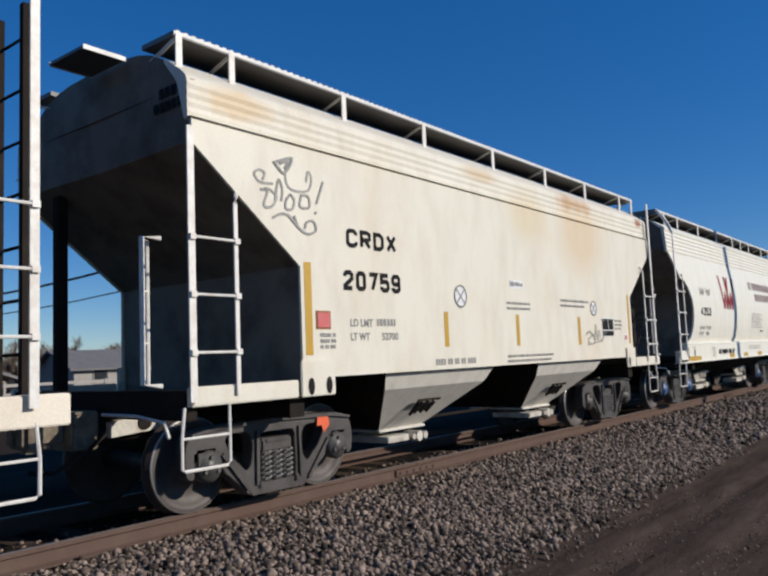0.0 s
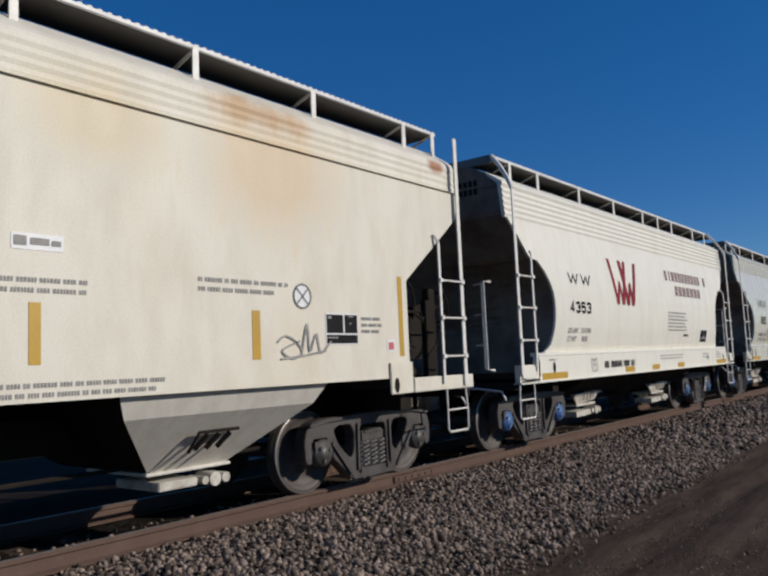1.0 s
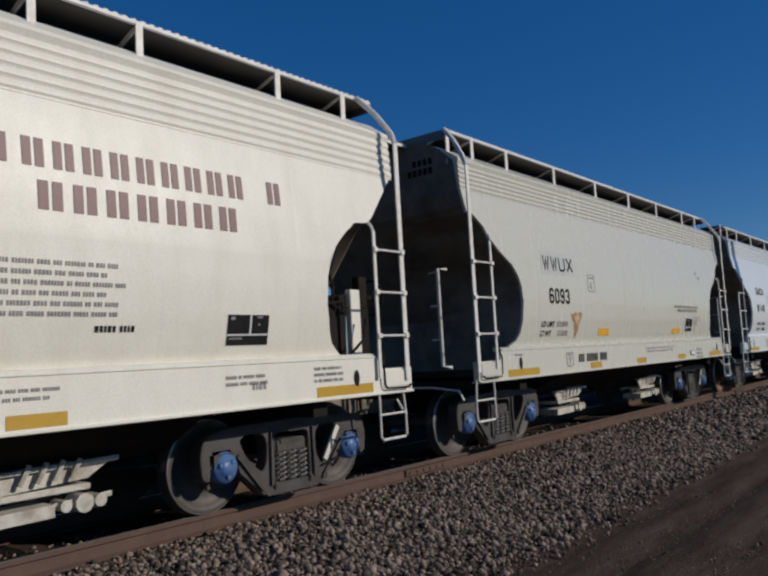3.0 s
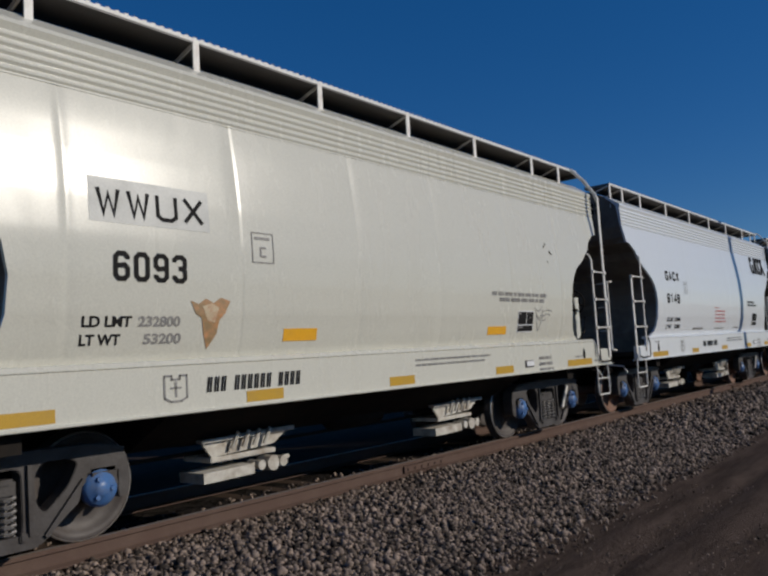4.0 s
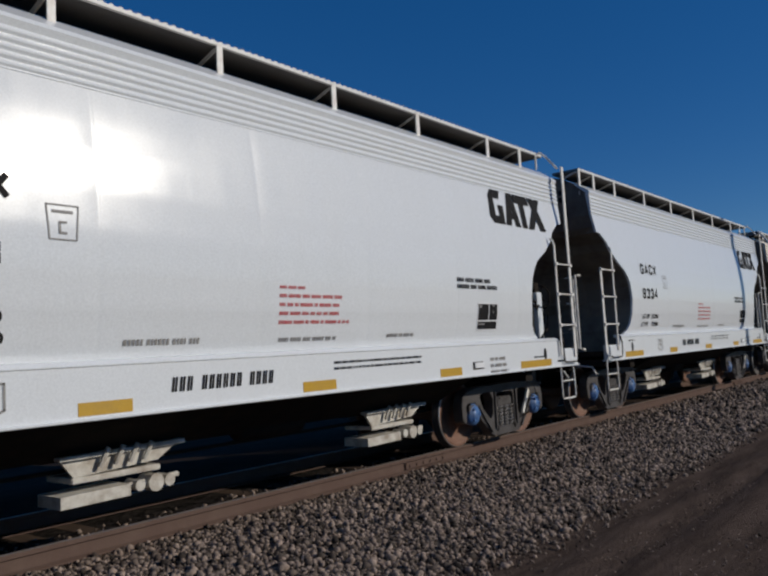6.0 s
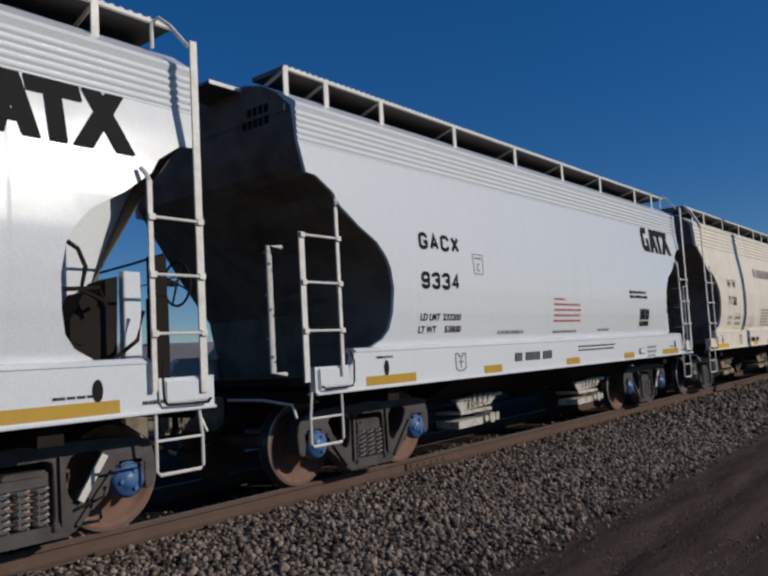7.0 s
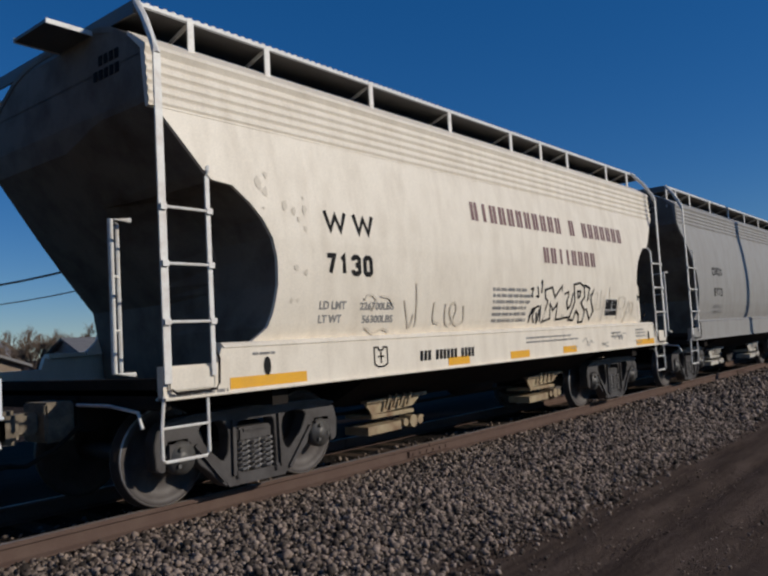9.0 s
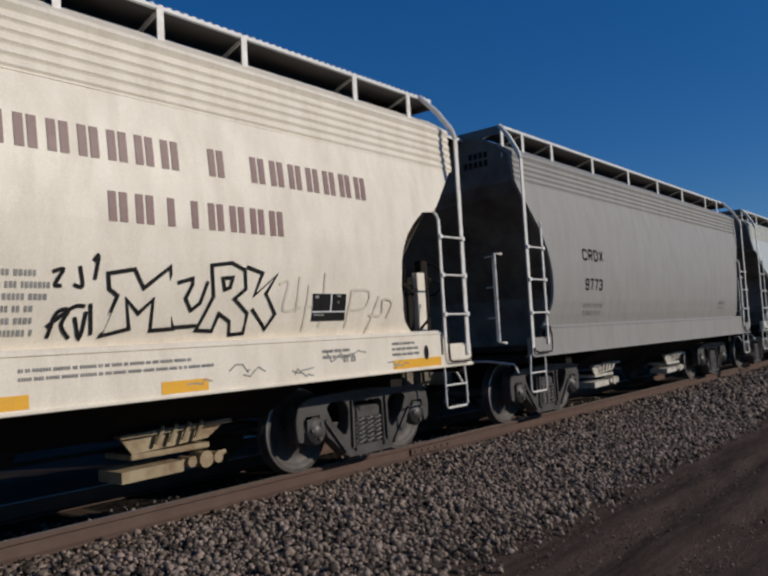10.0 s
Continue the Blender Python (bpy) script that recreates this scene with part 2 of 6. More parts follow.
def ground_material():
    m = bpy.data.materials.new("ballast and dirt")
    m.use_nodes = True
    nt = m.node_tree
    bsdf = nt.nodes["Principled BSDF"]
    co = nt.nodes.new("ShaderNodeTexCoord")
    vor = node(nt, "ShaderNodeTexVoronoi", Scale=19.0)
    dirt = node(nt, "ShaderNodeTexNoise", Scale=1.3, Detail=8.0, Roughness=0.65)
    mp = node(nt, "ShaderNodeMapping", Scale=(0.8, 6.0, 1.0))
    fine = node(nt, "ShaderNodeTexNoise", Scale=30.0, Detail=5.0, Roughness=0.7)
    nt.links.new(co.outputs["Object"], vor.inputs[0])
    nt.links.new(co.outputs["Object"], mp.inputs[0])
    nt.links.new(mp.outputs[0], dirt.inputs[0])
    nt.links.new(co.outputs["Object"], fine.inputs[0])
    stone = nt.nodes.new("ShaderNodeValToRGB")
    stone.color_ramp.elements[0].color, stone.color_ramp.elements[1].color = (0.010, 0.0085, 0.0075, 1), (0.125, 0.105, 0.09, 1)
    hue = nt.nodes.new("ShaderNodeSeparateColor")
    nt.links.new(vor.outputs["Color"], hue.inputs[0])
    nt.links.new(hue.outputs[0], stone.inputs[0])
    earth = nt.nodes.new("ShaderNodeValToRGB")
    earth.color_ramp.elements[0].position, earth.color_ramp.elements[1].position = 0.34, 0.68
    earth.color_ramp.elements[0].color, earth.color_ramp.elements[1].color = (0.056, 0.040, 0.032, 1), (0.105, 0.076, 0.062, 1)
    nt.links.new(dirt.outputs[0], earth.inputs[0])
    sep = nt.nodes.new("ShaderNodeSeparateXYZ")
    nt.links.new(co.outputs["Object"], sep.inputs[0])
    # distance from the track's middle, made ragged
    ab = nt.nodes.new("ShaderNodeMath")
    ab.operation = "ABSOLUTE"
    nt.links.new(sep.outputs[1], ab.inputs[0])
    rag = nt.nodes.new("ShaderNodeMath")
    rag.operation = "MULTIPLY_ADD"
    rag.inputs[1].default_value = 0.9
    nt.links.new(fine.outputs[0], rag.inputs[0])
    nt.links.new(ab.outputs[0], rag.inputs[2])
    edge = nt.nodes.new("ShaderNodeMapRange")
    edge.inputs[1].default_value, edge.inputs[2].default_value = 3.45, 3.85
    nt.links.new(rag.outputs[0], edge.inputs[0])
    mix = nt.nodes.new("ShaderNodeMix")
    mix.data_type = "RGBA"
    nt.links.new(edge.outputs[0], mix.inputs[0])
    nt.links.new(stone.outputs[0], mix.inputs[6])
    nt.links.new(earth.outputs[0], mix.inputs[7])
    # shade under the train is painted in: ground darkens from the near rail on
    train_shade = nt.nodes.new("ShaderNodeMapRange")
    train_shade.inputs[1].default_value, train_shade.inputs[2].default_value, train_shade.inputs[3].default_value, train_shade.inputs[4].default_value = -1.0, -0.75, 1.0, 0.36
    nt.links.new(sep.outputs[1], train_shade.inputs[0])
    shaded = nt.nodes.new("ShaderNodeVectorMath")
    shaded.operation = "SCALE"
    nt.links.new(mix.outputs[2], shaded.inputs[0])
    # deeper shade on the far shoulder, put into the ground's colour
    far_shade = nt.nodes.new("ShaderNodeValToRGB")
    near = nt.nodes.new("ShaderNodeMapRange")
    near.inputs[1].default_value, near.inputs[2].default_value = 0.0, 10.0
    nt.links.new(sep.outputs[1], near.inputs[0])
    nt.links.new(near.outputs[0], far_shade.inputs[0])
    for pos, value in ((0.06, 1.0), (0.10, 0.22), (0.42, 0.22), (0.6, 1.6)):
        el = far_shade.color_ramp.elements.new(pos)
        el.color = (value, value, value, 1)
    far_shade.color_ramp.elements[0].color = (1, 1, 1, 1)
    far_shade.color_ramp.elements[-1].color = (1.6, 1.6, 1.6, 1)
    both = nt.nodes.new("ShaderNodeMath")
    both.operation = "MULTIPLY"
    nt.links.new(train_shade.outputs[0], both.inputs[0])
    nt.links.new(far_shade.outputs[0], both.inputs[1])
    nt.links.new(both.outputs[0], shaded.inputs[3])
    nt.links.new(shaded.outputs[0], bsdf.inputs["Base Color"])
    bsdf.inputs["Roughness"].default_value = 0.95
    bsdf.inputs["Specular IOR Level"].default_value = 0.02
    b1 = node(nt, "ShaderNodeBump", Strength=0.8, Distance=0.04)
    nt.links.new(fine.outputs[0], b1.inputs["Height"])
    nt.links.new(b1.outputs[0], bsdf.inputs["Normal"])
    return m


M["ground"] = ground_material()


# ---- mesh helpers ----
def box(bm, x0, x1, y0, y1, z0, z1, bevel=0.0):
    n = len(bm.verts)
    v = [bm.verts.new((x, y, z)) for x in (x0, x1) for y in (y0, y1) for z in (z0, z1)]
    f = [bm.faces.new([v[i] for i in q]) for q in ((0, 1, 3, 2), (4, 6, 7, 5), (0, 4, 5, 1), (2, 3, 7, 6), (0, 2, 6, 4), (1, 5, 7, 3))]
    if bevel:
        bmesh.ops.bevel(bm, geom=list({e for q in f for e in q.edges}), offset=bevel, segments=2, affect="EDGES")
    return f


def prism(bm, pts, y0, y1, axis="y"):
    """A polygon in the x-z plane (axis y) or y-z plane (axis x), drawn out between two planes."""
    def put(p, d):
        return (p[0], d, p[1]) if axis == "y" else (d, p[0], p[1])
    a = [bm.verts.new(put(p, y0)) for p in pts]
    b = [bm.verts.new(put(p, y1)) for p in pts]
    bm.faces.new(a), bm.faces.new(b[::-1])
    for i in range(len(pts)):
        j = (i + 1) % len(pts)
        bm.faces.new((a[j], a[i], b[i], b[j]))


def bar(bm, p, q, w, d):
    """A beam of width w between two points of the x-z plane, from y = d[0] to d[1]."""
    u = Vector((q[0] - p[0], q[1] - p[1]))
    n = Vector((-u.y, u.x)).normalized() * w / 2
    prism(bm, [(p[0] + n.x, p[1] + n.y), (p[0] - n.x, p[1] - n.y), (q[0] - n.x, q[1] - n.y), (q[0] + n.x, q[1] + n.y)], *d)


def tube(bm, pts, r, sides=6, close=False):
    pts = [Vector(p) for p in pts]
    rings = []
    for i, p in enumerate(pts):
        a, b = pts[i - 1] if i or close else pts[0], pts[(i + 1) % len(pts)] if i + 1 < len(pts) or close else pts[-1]
        t = (b - a).normalized()
        u = t.cross(Vector((0.31, 0.22, 0.92)) if abs(t.z) < 0.9 else Vector((1, 0, 0))).normalized()
        w = t.cross(u)
        rings.append([bm.verts.new(p + r * (math.cos(k * math.tau / sides) * u + math.sin(k * math.tau / sides) * w)) for k in range(sides)])
    for i in range(len(rings) - (0 if close else 1)):
        a, b = rings[i], rings[(i + 1) % len(rings)]
        for k in range(sides):
            bm.faces.new((a[k], a[(k + 1) % sides], b[(k + 1) % sides], b[k]))
    if not close:
        bm.faces.new(rings[0][::-1]), bm.faces.new(rings[-1])


def lathe(bm, prof, sides=32, mats=None):
    """Profile rows of (radius, y), turned round the y axis."""
    rings = [[bm.verts.new((r * math.cos(k * math.tau / sides), y, r * math.sin(k * math.tau / sides))) for k in range(sides)] for r, y in prof]
    for i in range(len(rings) - 1):
        for k in range(sides):
            f = bm.faces.new((rings[i][k], rings[i][(k + 1) % sides], rings[i + 1][(k + 1) % sides], rings[i + 1][k]))
            f.smooth = True
            if mats:
                f.material_index = mats[i]
    bm.faces.new(rings[0]), bm.faces.new(rings[-1][::-1])


def mesh_of(bm, name, *mats, fix=True):
    if fix:
        bmesh.ops.recalc_face_normals(bm, faces=bm.faces)
    me = bpy.data.meshes.new(name)
    bm.to_mesh(me)
    bm.free()
    for m in mats:
        me.materials.append(M[m])
    return me


def part(name, bm, mat, parent, label="", smooth=False):
    me = bm if isinstance(bm, bpy.types.Mesh) else mesh_of(bm, name, *([mat] if isinstance(mat, str) else mat))
    if smooth:
        me.polygons.foreach_set("use_smooth", [True] * len(me.polygons))
    ob = new(name, me)
    ob.parent = parent
    return tagged(ob, label)


def thing(name, label, category, group="", data=None):
    return tagged(new(name, data), label, category, group)


# ---- ground and track ----
def build_ground():
    rows = [(-3000, -0.5), (-300, -0.5), (-40, -0.47), (-14, -0.45), (-8, -0.44)]
    rows += [(-8 + 0.125 * i, -0.44) for i in range(1, 36)]
    rows += [(-3.5, -0.42), (-3.2, -0.385), (-2.8, -0.33), (-2.4, -0.275), (-2.0, -0.235), (-1.7, -0.205), (-1.35, -0.19), (-0.95, -0.19), (-0.6, -0.184), (0.6, -0.184), (0.95, -0.19), (1.7, -0.2), (2.4, -0.28), (3.2, -0.39), (4.5, -0.44), (14, -0.5), (60, -0.6), (300, -0.8), (3000, -1.0)]
    xs = [-3000, -400, -60, -15] + [-5 + 0.2 * i for i in range(131)] + [23, 27, 33, 42, 60, 120, 400, 3000]
    verts, faces = [], []
    for y, z in rows:
        for x in xs:
            dz = 0.0
            if -8.1 < y < -3.3 and -6 < x < 24:
                w = min(1.0, (y + 8.1) / 1.0, (-3.3 - y) / 0.4)
                for c, wid, dep in ((-4.05, 0.12, 0.028), (-4.28, 0.12, -0.045), (-3.8, 0.14, -0.012), (-5.2, 0.25, -0.05), (-5.65, 0.12, 0.035), (-4.62, 0.16, 0.04)):
                    cc = c + 0.10 * noise.noise((x * 0.35, c, 0.0))
                    dz += w * dep * math.exp(-((y - cc) / wid) ** 2)
                dz += w * 0.03 * noise.noise((x * 1.2, y * 3.5, 3.0)) + w * 0.022 * noise.noise((x * 4.1, y * 7.5, 7.0))
            elif 0.8 < abs(y) < 3.4 and -6 < x < 24:
                dz += 0.02 * noise.noise((x * 1.5, y * 2.0, 1.0))
            verts.append((x, y, z + dz))
    n = len(xs)
    for j in range(len(rows) - 1):
        for i in range(n - 1):
            faces.append((j * n + i, j * n + i + 1, (j + 1) * n + i + 1, (j + 1) * n + i))
    me = bpy.data.meshes.new("ground")
    me.from_pydata(verts, [], faces)
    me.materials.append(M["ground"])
    me.polygons.foreach_set("use_smooth", [True] * len(me.polygons))
    tagged(new("ground", me), "grey ballast shoulder running out into brown rutted dirt", "ground", kind="structure")
    return rows


GROUND = build_ground()


def ground_z(y):
    for (a, za), (b, zb) in zip(GROUND, GROUND[1:]):
        if a <= y <= b:
            return za + (zb - za) * (y - a) / (b - a)
    return -0.5


def build_track():
    half = [(0.07, -0.172), (0.07, -0.160), (0.012, -0.142), (0.010, -0.045), (0.036, -0.036), (0.037, -0.006), (0.030, 0.0)]
    prof = half + [(-y, z) for y, z in half[::-1]]
    for side in (-1, 1):
        bm = bmesh.new()
        cuts = [-300, 8.25, 23.8, 300]
        for a, b in zip(cuts, cuts[1:]):
            prism(bm, [(y + side * 0.755, z) for y, z in prof], a + 0.006, b - 0.006, "x")
        for f in bm.faces:
            if f.normal.z > 0.9 or all(abs(v.co.z) < 0.007 for v in f.verts):
                f.material_index = 1
        me = mesh_of(bm, "rail", "rail", "rail_top")
        for p in me.polygons:
            p.material_index = 1 if all(me.vertices[i].co.z > -0.001 for i in p.vertices) else 0
        rail = tagged(new("rail", me), "rusty brown steel rail with a polished head", "rail", "rails of the track", "structure")
        if side < 0:
            # the joint at 23.8 is made up, in place of a pole's shadow
            for x in (8.25, 23.8):
                bm = bmesh.new()
                box(bm, x - 0.45, x + 0.45, -0.795, -0.768, -0.13, -0.05, 0.006)
                for k in range(6):
                    tube(bm, [(x - 0.37 + 0.148 * k, -0.80, -0.09), (x - 0.37 + 0.148 * k, -0.812, -0.09)], 0.016, 6)
                part("joint_bar", bm, "rail", rail, "bolted rusty joint bar, the far one put for a shadow")
    bm = bmesh.new()
    box(bm, -0.115, 0.115, -1.3, 1.3, -0.34, -0.178, 0.01)
    me = mesh_of(bm, "tie", "tie")
    ties = tagged(new("ties"), "weathered timber ties bedded in ballast", "ties", kind="structure")
    for i in range(140):
        t = new("tie", me)
        t.parent, t.location = ties, (-12 + 0.5 * i + random.uniform(-0.03, 0.03), random.uniform(-0.04, 0.04), random.uniform(-0.012, 0.0))
        t.rotation_euler.z = random.uniform(-0.02, 0.02)


build_track()


def scatter_stones():
    """Crushed stone on the shoulder and between the rails, one joined heap."""
    rng = np.random.default_rng(4)
    bm = bmesh.new()
    bmesh.ops.create_icosphere(bm, subdivisions=1, radius=1.0)
    base = np.array([v.co for v in bm.verts])
    tris = np.array([[v.index for v in f.verts] for f in bm.faces])
    bm.free()
    zones = [(2.2, 8, -3.75, -0.84, 1250), (8, 14, -3.6, -0.84, 950), (14, 26, -3.4, -0.84, 300), (26, 45, -3.2, -0.84, 80), (-8, 2.2, -3.5, -0.84, 220), (2, 16, -0.66, 0.3, 60), (1.8, 10, -5.2, -3.5, 120)]
    vs, fs, off = [], [], 0
    for x0, x1, y0, y1, dens in zones:
        n = int((x1 - x0) * (y1 - y0) * dens)
        x, y = rng.uniform(x0, x1, n), rng.uniform(y0, y1, n)
        if y1 < -0.8 and y0 > -4:
            keep = rng.uniform(0, 1, n) < np.clip((y + 3.62 + rng.normal(0, 0.12, n)) / 0.5, 0, 1)
            x, y = x[keep], y[keep]
            n = len(x)
        r = rng.gamma(6.0, 0.0032, n).clip(0.007, 0.042) * (0.4 if y0 < -4 else 1.0)
        if x0 >= 14 or x0 < 0:
            r *= 1.5
        z = np.array([ground_z(q) for q in y]) + r * rng.uniform(0.1, 0.75, n)
        shape = rng.uniform(0.55, 1.25, (n, 1, 3)) * r[:, None, None]
        jit = 1 + rng.normal(0, 0.16, (n, len(base), 1))
        p = base[None] * jit * shape
        q = rng.normal(size=(n, 4))
        q /= np.linalg.norm(q, axis=1)[:, None]
        w, a, b, c = q.T
        rot = np.stack([1 - 2 * (b * b + c * c), 2 * (a * b - c * w), 2 * (a * c + b * w), 2 * (a * b + c * w), 1 - 2 * (a * a + c * c), 2 * (b * c - a * w), 2 * (a * c - b * w), 2 * (b * c + a * w), 1 - 2 * (a * a + b * b)], 1).reshape(n, 3, 3)
        p = np.einsum("nij,nkj->nki", rot, p) + np.stack([x, y, z], 1)[:, None]
        vs.append(p.reshape(-1, 3))
        fs.append((tris[None] + (off + np.arange(n) * len(base))[:, None, None]).reshape(-1, 3))
        off += n * len(base)
    v, f = np.concatenate(vs), np.concatenate(fs)
    me = bpy.data.meshes.new("ballast")
    me.vertices.add(len(v))
    me.vertices.foreach_set("co", v.ravel())
    me.loops.add(f.size)
    me.loops.foreach_set("vertex_index", f.ravel().astype(np.int32))
    me.polygons.add(len(f))
    me.polygons.foreach_set("loop_start", np.arange(0, f.size, 3, dtype=np.int32))
    me.update(calc_edges=True)
    me.materials.append(M["stone"])
    tagged(new("ballast", me), "grey crushed-stone ballast along the track", "gravel", kind="stuff")


scatter_stones()

# ---- railway cars ----
LB = 11.68          # body length
WHEEL_R = 0.457
AXLES = (0.54, 2.32, 9.40, 11.18)


def wheel_mesh(mat):
    bm = bmesh.new()
    prof = [(0.09, -1.0), (0.09, -0.86), (0.14, -0.855), (0.15, -0.80), (0.26, -0.755), (0.375, -0.775), (0.39, -0.80), (0.444, -0.802), (0.459, -0.79), (0.460, -0.71), (0.485, -0.70), (0.485, -0.685), (0.46, -0.67), (0.38, -0.672), (0.25, -0.70), (0.13, -0.66), (0.085, -0.64)]
    mats = [0] * 7 + [2, 1, 1] + [0] * 6
    lathe(bm, prof, 40, mats)
    n = len(bm.verts)
    lathe(bm, [(r, -y) for r, y in prof], 40, mats)
    lathe(bm, [(0.085, -0.7), (0.085, 0.7)], 16)
    for k in range(3):
        a = k * math.tau / 3
        tube(bm, [(0.2 * math.cos(a), -0.79, 0.2 * math.sin(a)), (0.2 * math.cos(a), -0.76, 0.2 * math.sin(a))], 0.03, 8)
    return mesh_of(bm, "wheelset", mat, "tread", "rim_edge")


WHEELS = {k: wheel_mesh(k) for k in ("wheel", "wheel_rust")}


def cap_mesh(mat):
    bm = bmesh.new()
    lathe(bm, [(0.15, -1.0), (0.153, -1.075), (0.135, -1.085), (0.13, -1.10), (0.075, -1.103), (0.07, -1.118), (0.01, -1.12)], 24)
    for k in range(3):
        a = k * math.tau / 3
        tube(bm, [(0.085 * math.cos(a), -1.09, 0.085 * math.sin(a)), (0.085 * math.cos(a), -1.128, 0.085 * math.sin(a))], 0.022, 6)
    return mesh_of(bm, "end_cap", mat)


CAPS = {k: cap_mesh(k) for k in ("blue", "steel")}


def rounded(pts, r, n=3):
    """A polygon with its corners rounded."""
    out = []
    for i, p in enumerate(pts):
        p, a, b = Vector(p), Vector(pts[i - 1]), Vector(pts[(i + 1) % len(pts)])
        k = min(r, (a - p).length * 0.45, (b - p).length * 0.45)
        u, w = p + (a - p).normalized() * k, p + (b - p).normalized() * k
        for j in range(n + 1):
            t = j / n
            out.append(tuple((1 - t) ** 2 * u + 2 * t * (1 - t) * p + t * t * w))
    return out


def side_frame_mesh():
    """One cast side frame, its middle at x = 0: a pierced casting with jaws over the axle boxes and a spring seat."""
    half = [(0.85, 0.825), (1.03, 0.80), (1.13, 0.73), (1.17, 0.58), (1.15, 0.37), (1.06, 0.34), (1.045, 0.52), (0.98, 0.58), (0.80, 0.58), (0.735, 0.50), (0.71, 0.37), (0.62, 0.31), (0.40, 0.11)]
    outer = [(0, 0.845)] + half + [(-x, z) for x, z in reversed(half)]
    holes = [[(-0.25, 0.20), (0.25, 0.20), (0.24, 0.71), (-0.24, 0.71)]]
    holes += [[(s * 0.70, 0.69), (s * 0.62, 0.735), (s * 0.40, 0.735), (s * 0.34, 0.62), (s * 0.36, 0.42), (s * 0.42, 0.34), (s * 0.62, 0.52)] for s in (-1, 1)]
    bm = bmesh.new()
    edges = []
    for loop, r in [(outer, 0.05)] + [(h, 0.07) for h in holes]:
        v = [bm.verts.new((x, -1.07, z)) for x, z in rounded(loop, r)]
        edges += [bm.edges.new((v[i - 1], v[i])) for i in range(len(v))]
    made = bmesh.ops.triangle_fill(bm, use_beauty=True, use_dissolve=False, edges=edges)
    faces = [f for f in made["geom"] if isinstance(f, bmesh.types.BMFace)]
    up = bmesh.ops.extrude_face_region(bm, geom=faces)
    bmesh.ops.translate(bm, verts=[q for q in up["geom"] if isinstance(q, bmesh.types.BMVert)], vec=(0, 0.15, 0))
    bm.normal_update()
    rim = [e for e in bm.edges if all(abs(v.co.y + 1.07) < 1e-5 for v in e.verts) and any(abs(f.normal.y) < 0.5 for f in e.link_faces)]
    bmesh.ops.bevel(bm, geom=rim, offset=0.02, segments=2, affect="EDGES", clamp_overlap=True)
    # top rim, spring plank, bolster end and boxes over the axles
    prism(bm, [(-1.10, 0.775), (-0.83, 0.82), (0, 0.842), (0.83, 0.82), (1.10, 0.775), (1.10, 0.75), (0.8, 0.79), (0, 0.81), (-0.8, 0.79), (-1.10, 0.75)], -1.105, -1.06)
    prism(bm, [(-0.42, 0.19), (-0.36, 0.10), (0.36, 0.10), (0.42, 0.19), (0.26, 0.21), (-0.26, 0.21)], -1.075, -0.88)
    box(bm, -0.215, 0.215, -1.06, -0.85, 0.50, 0.64, 0.02)
    box(bm, -0.16, 0.16, -1.075, -1.055, 0.60, 0.63, 0.004)
    for s in (-1, 1):
        bar(bm, (s * 0.74, 0.55), (s * 0.42, 0.17), 0.035, (-1.10, -1.06))
        bar(bm, (s * 0.295, 0.73), (s * 0.305, 0.2), 0.03, (-1.10, -1.06))
        box(bm, s * 0.78 if s > 0 else -1.06, 1.06 if s > 0 else s * 0.78, -1.10, -0.92, 0.44, 0.62, 0.03)
        box(bm, s * 0.25 - 0.03, s * 0.25 + 0.03, -1.10, -1.0, 0.16, 0.23, 0.01)
    return mesh_of(bm, "side_frame", "truck")


def spring_mesh():
    bm = bmesh.new()
    pts = [(0.055 * math.cos(a), 0.055 * math.sin(a), 0.21 + 0.30 * i / 48) for i in range(49) for a in [i * math.tau / 8]]
    tube(bm, pts, 0.013, 5)
    return mesh_of(bm, "spring", "spring")


FRAME, SPRING = side_frame_mesh(), spring_mesh()


def bolster_mesh():
    bm = bmesh.new()
    prism(bm, [(-0.9, 0.52), (0.9, 0.52), (0.9, 0.66), (0.35, 0.78), (-0.35, 0.78), (-0.9, 0.66)], -0.2, 0.2, "x")
    for s in (-1, 1):
        box(bm, s * 0.55 - 0.05, s * 0.55 + 0.05, -0.62, 0.62, 0.36, 0.44, 0.01)
        box(bm, s * 0.39 - 0.03, s * 0.39 + 0.03, -0.78, -0.67, 0.28, 0.6, 0.01)
    return mesh_of(bm, "bolster", "under")


BOLSTER = bolster_mesh()
CARS, SETS = [], []


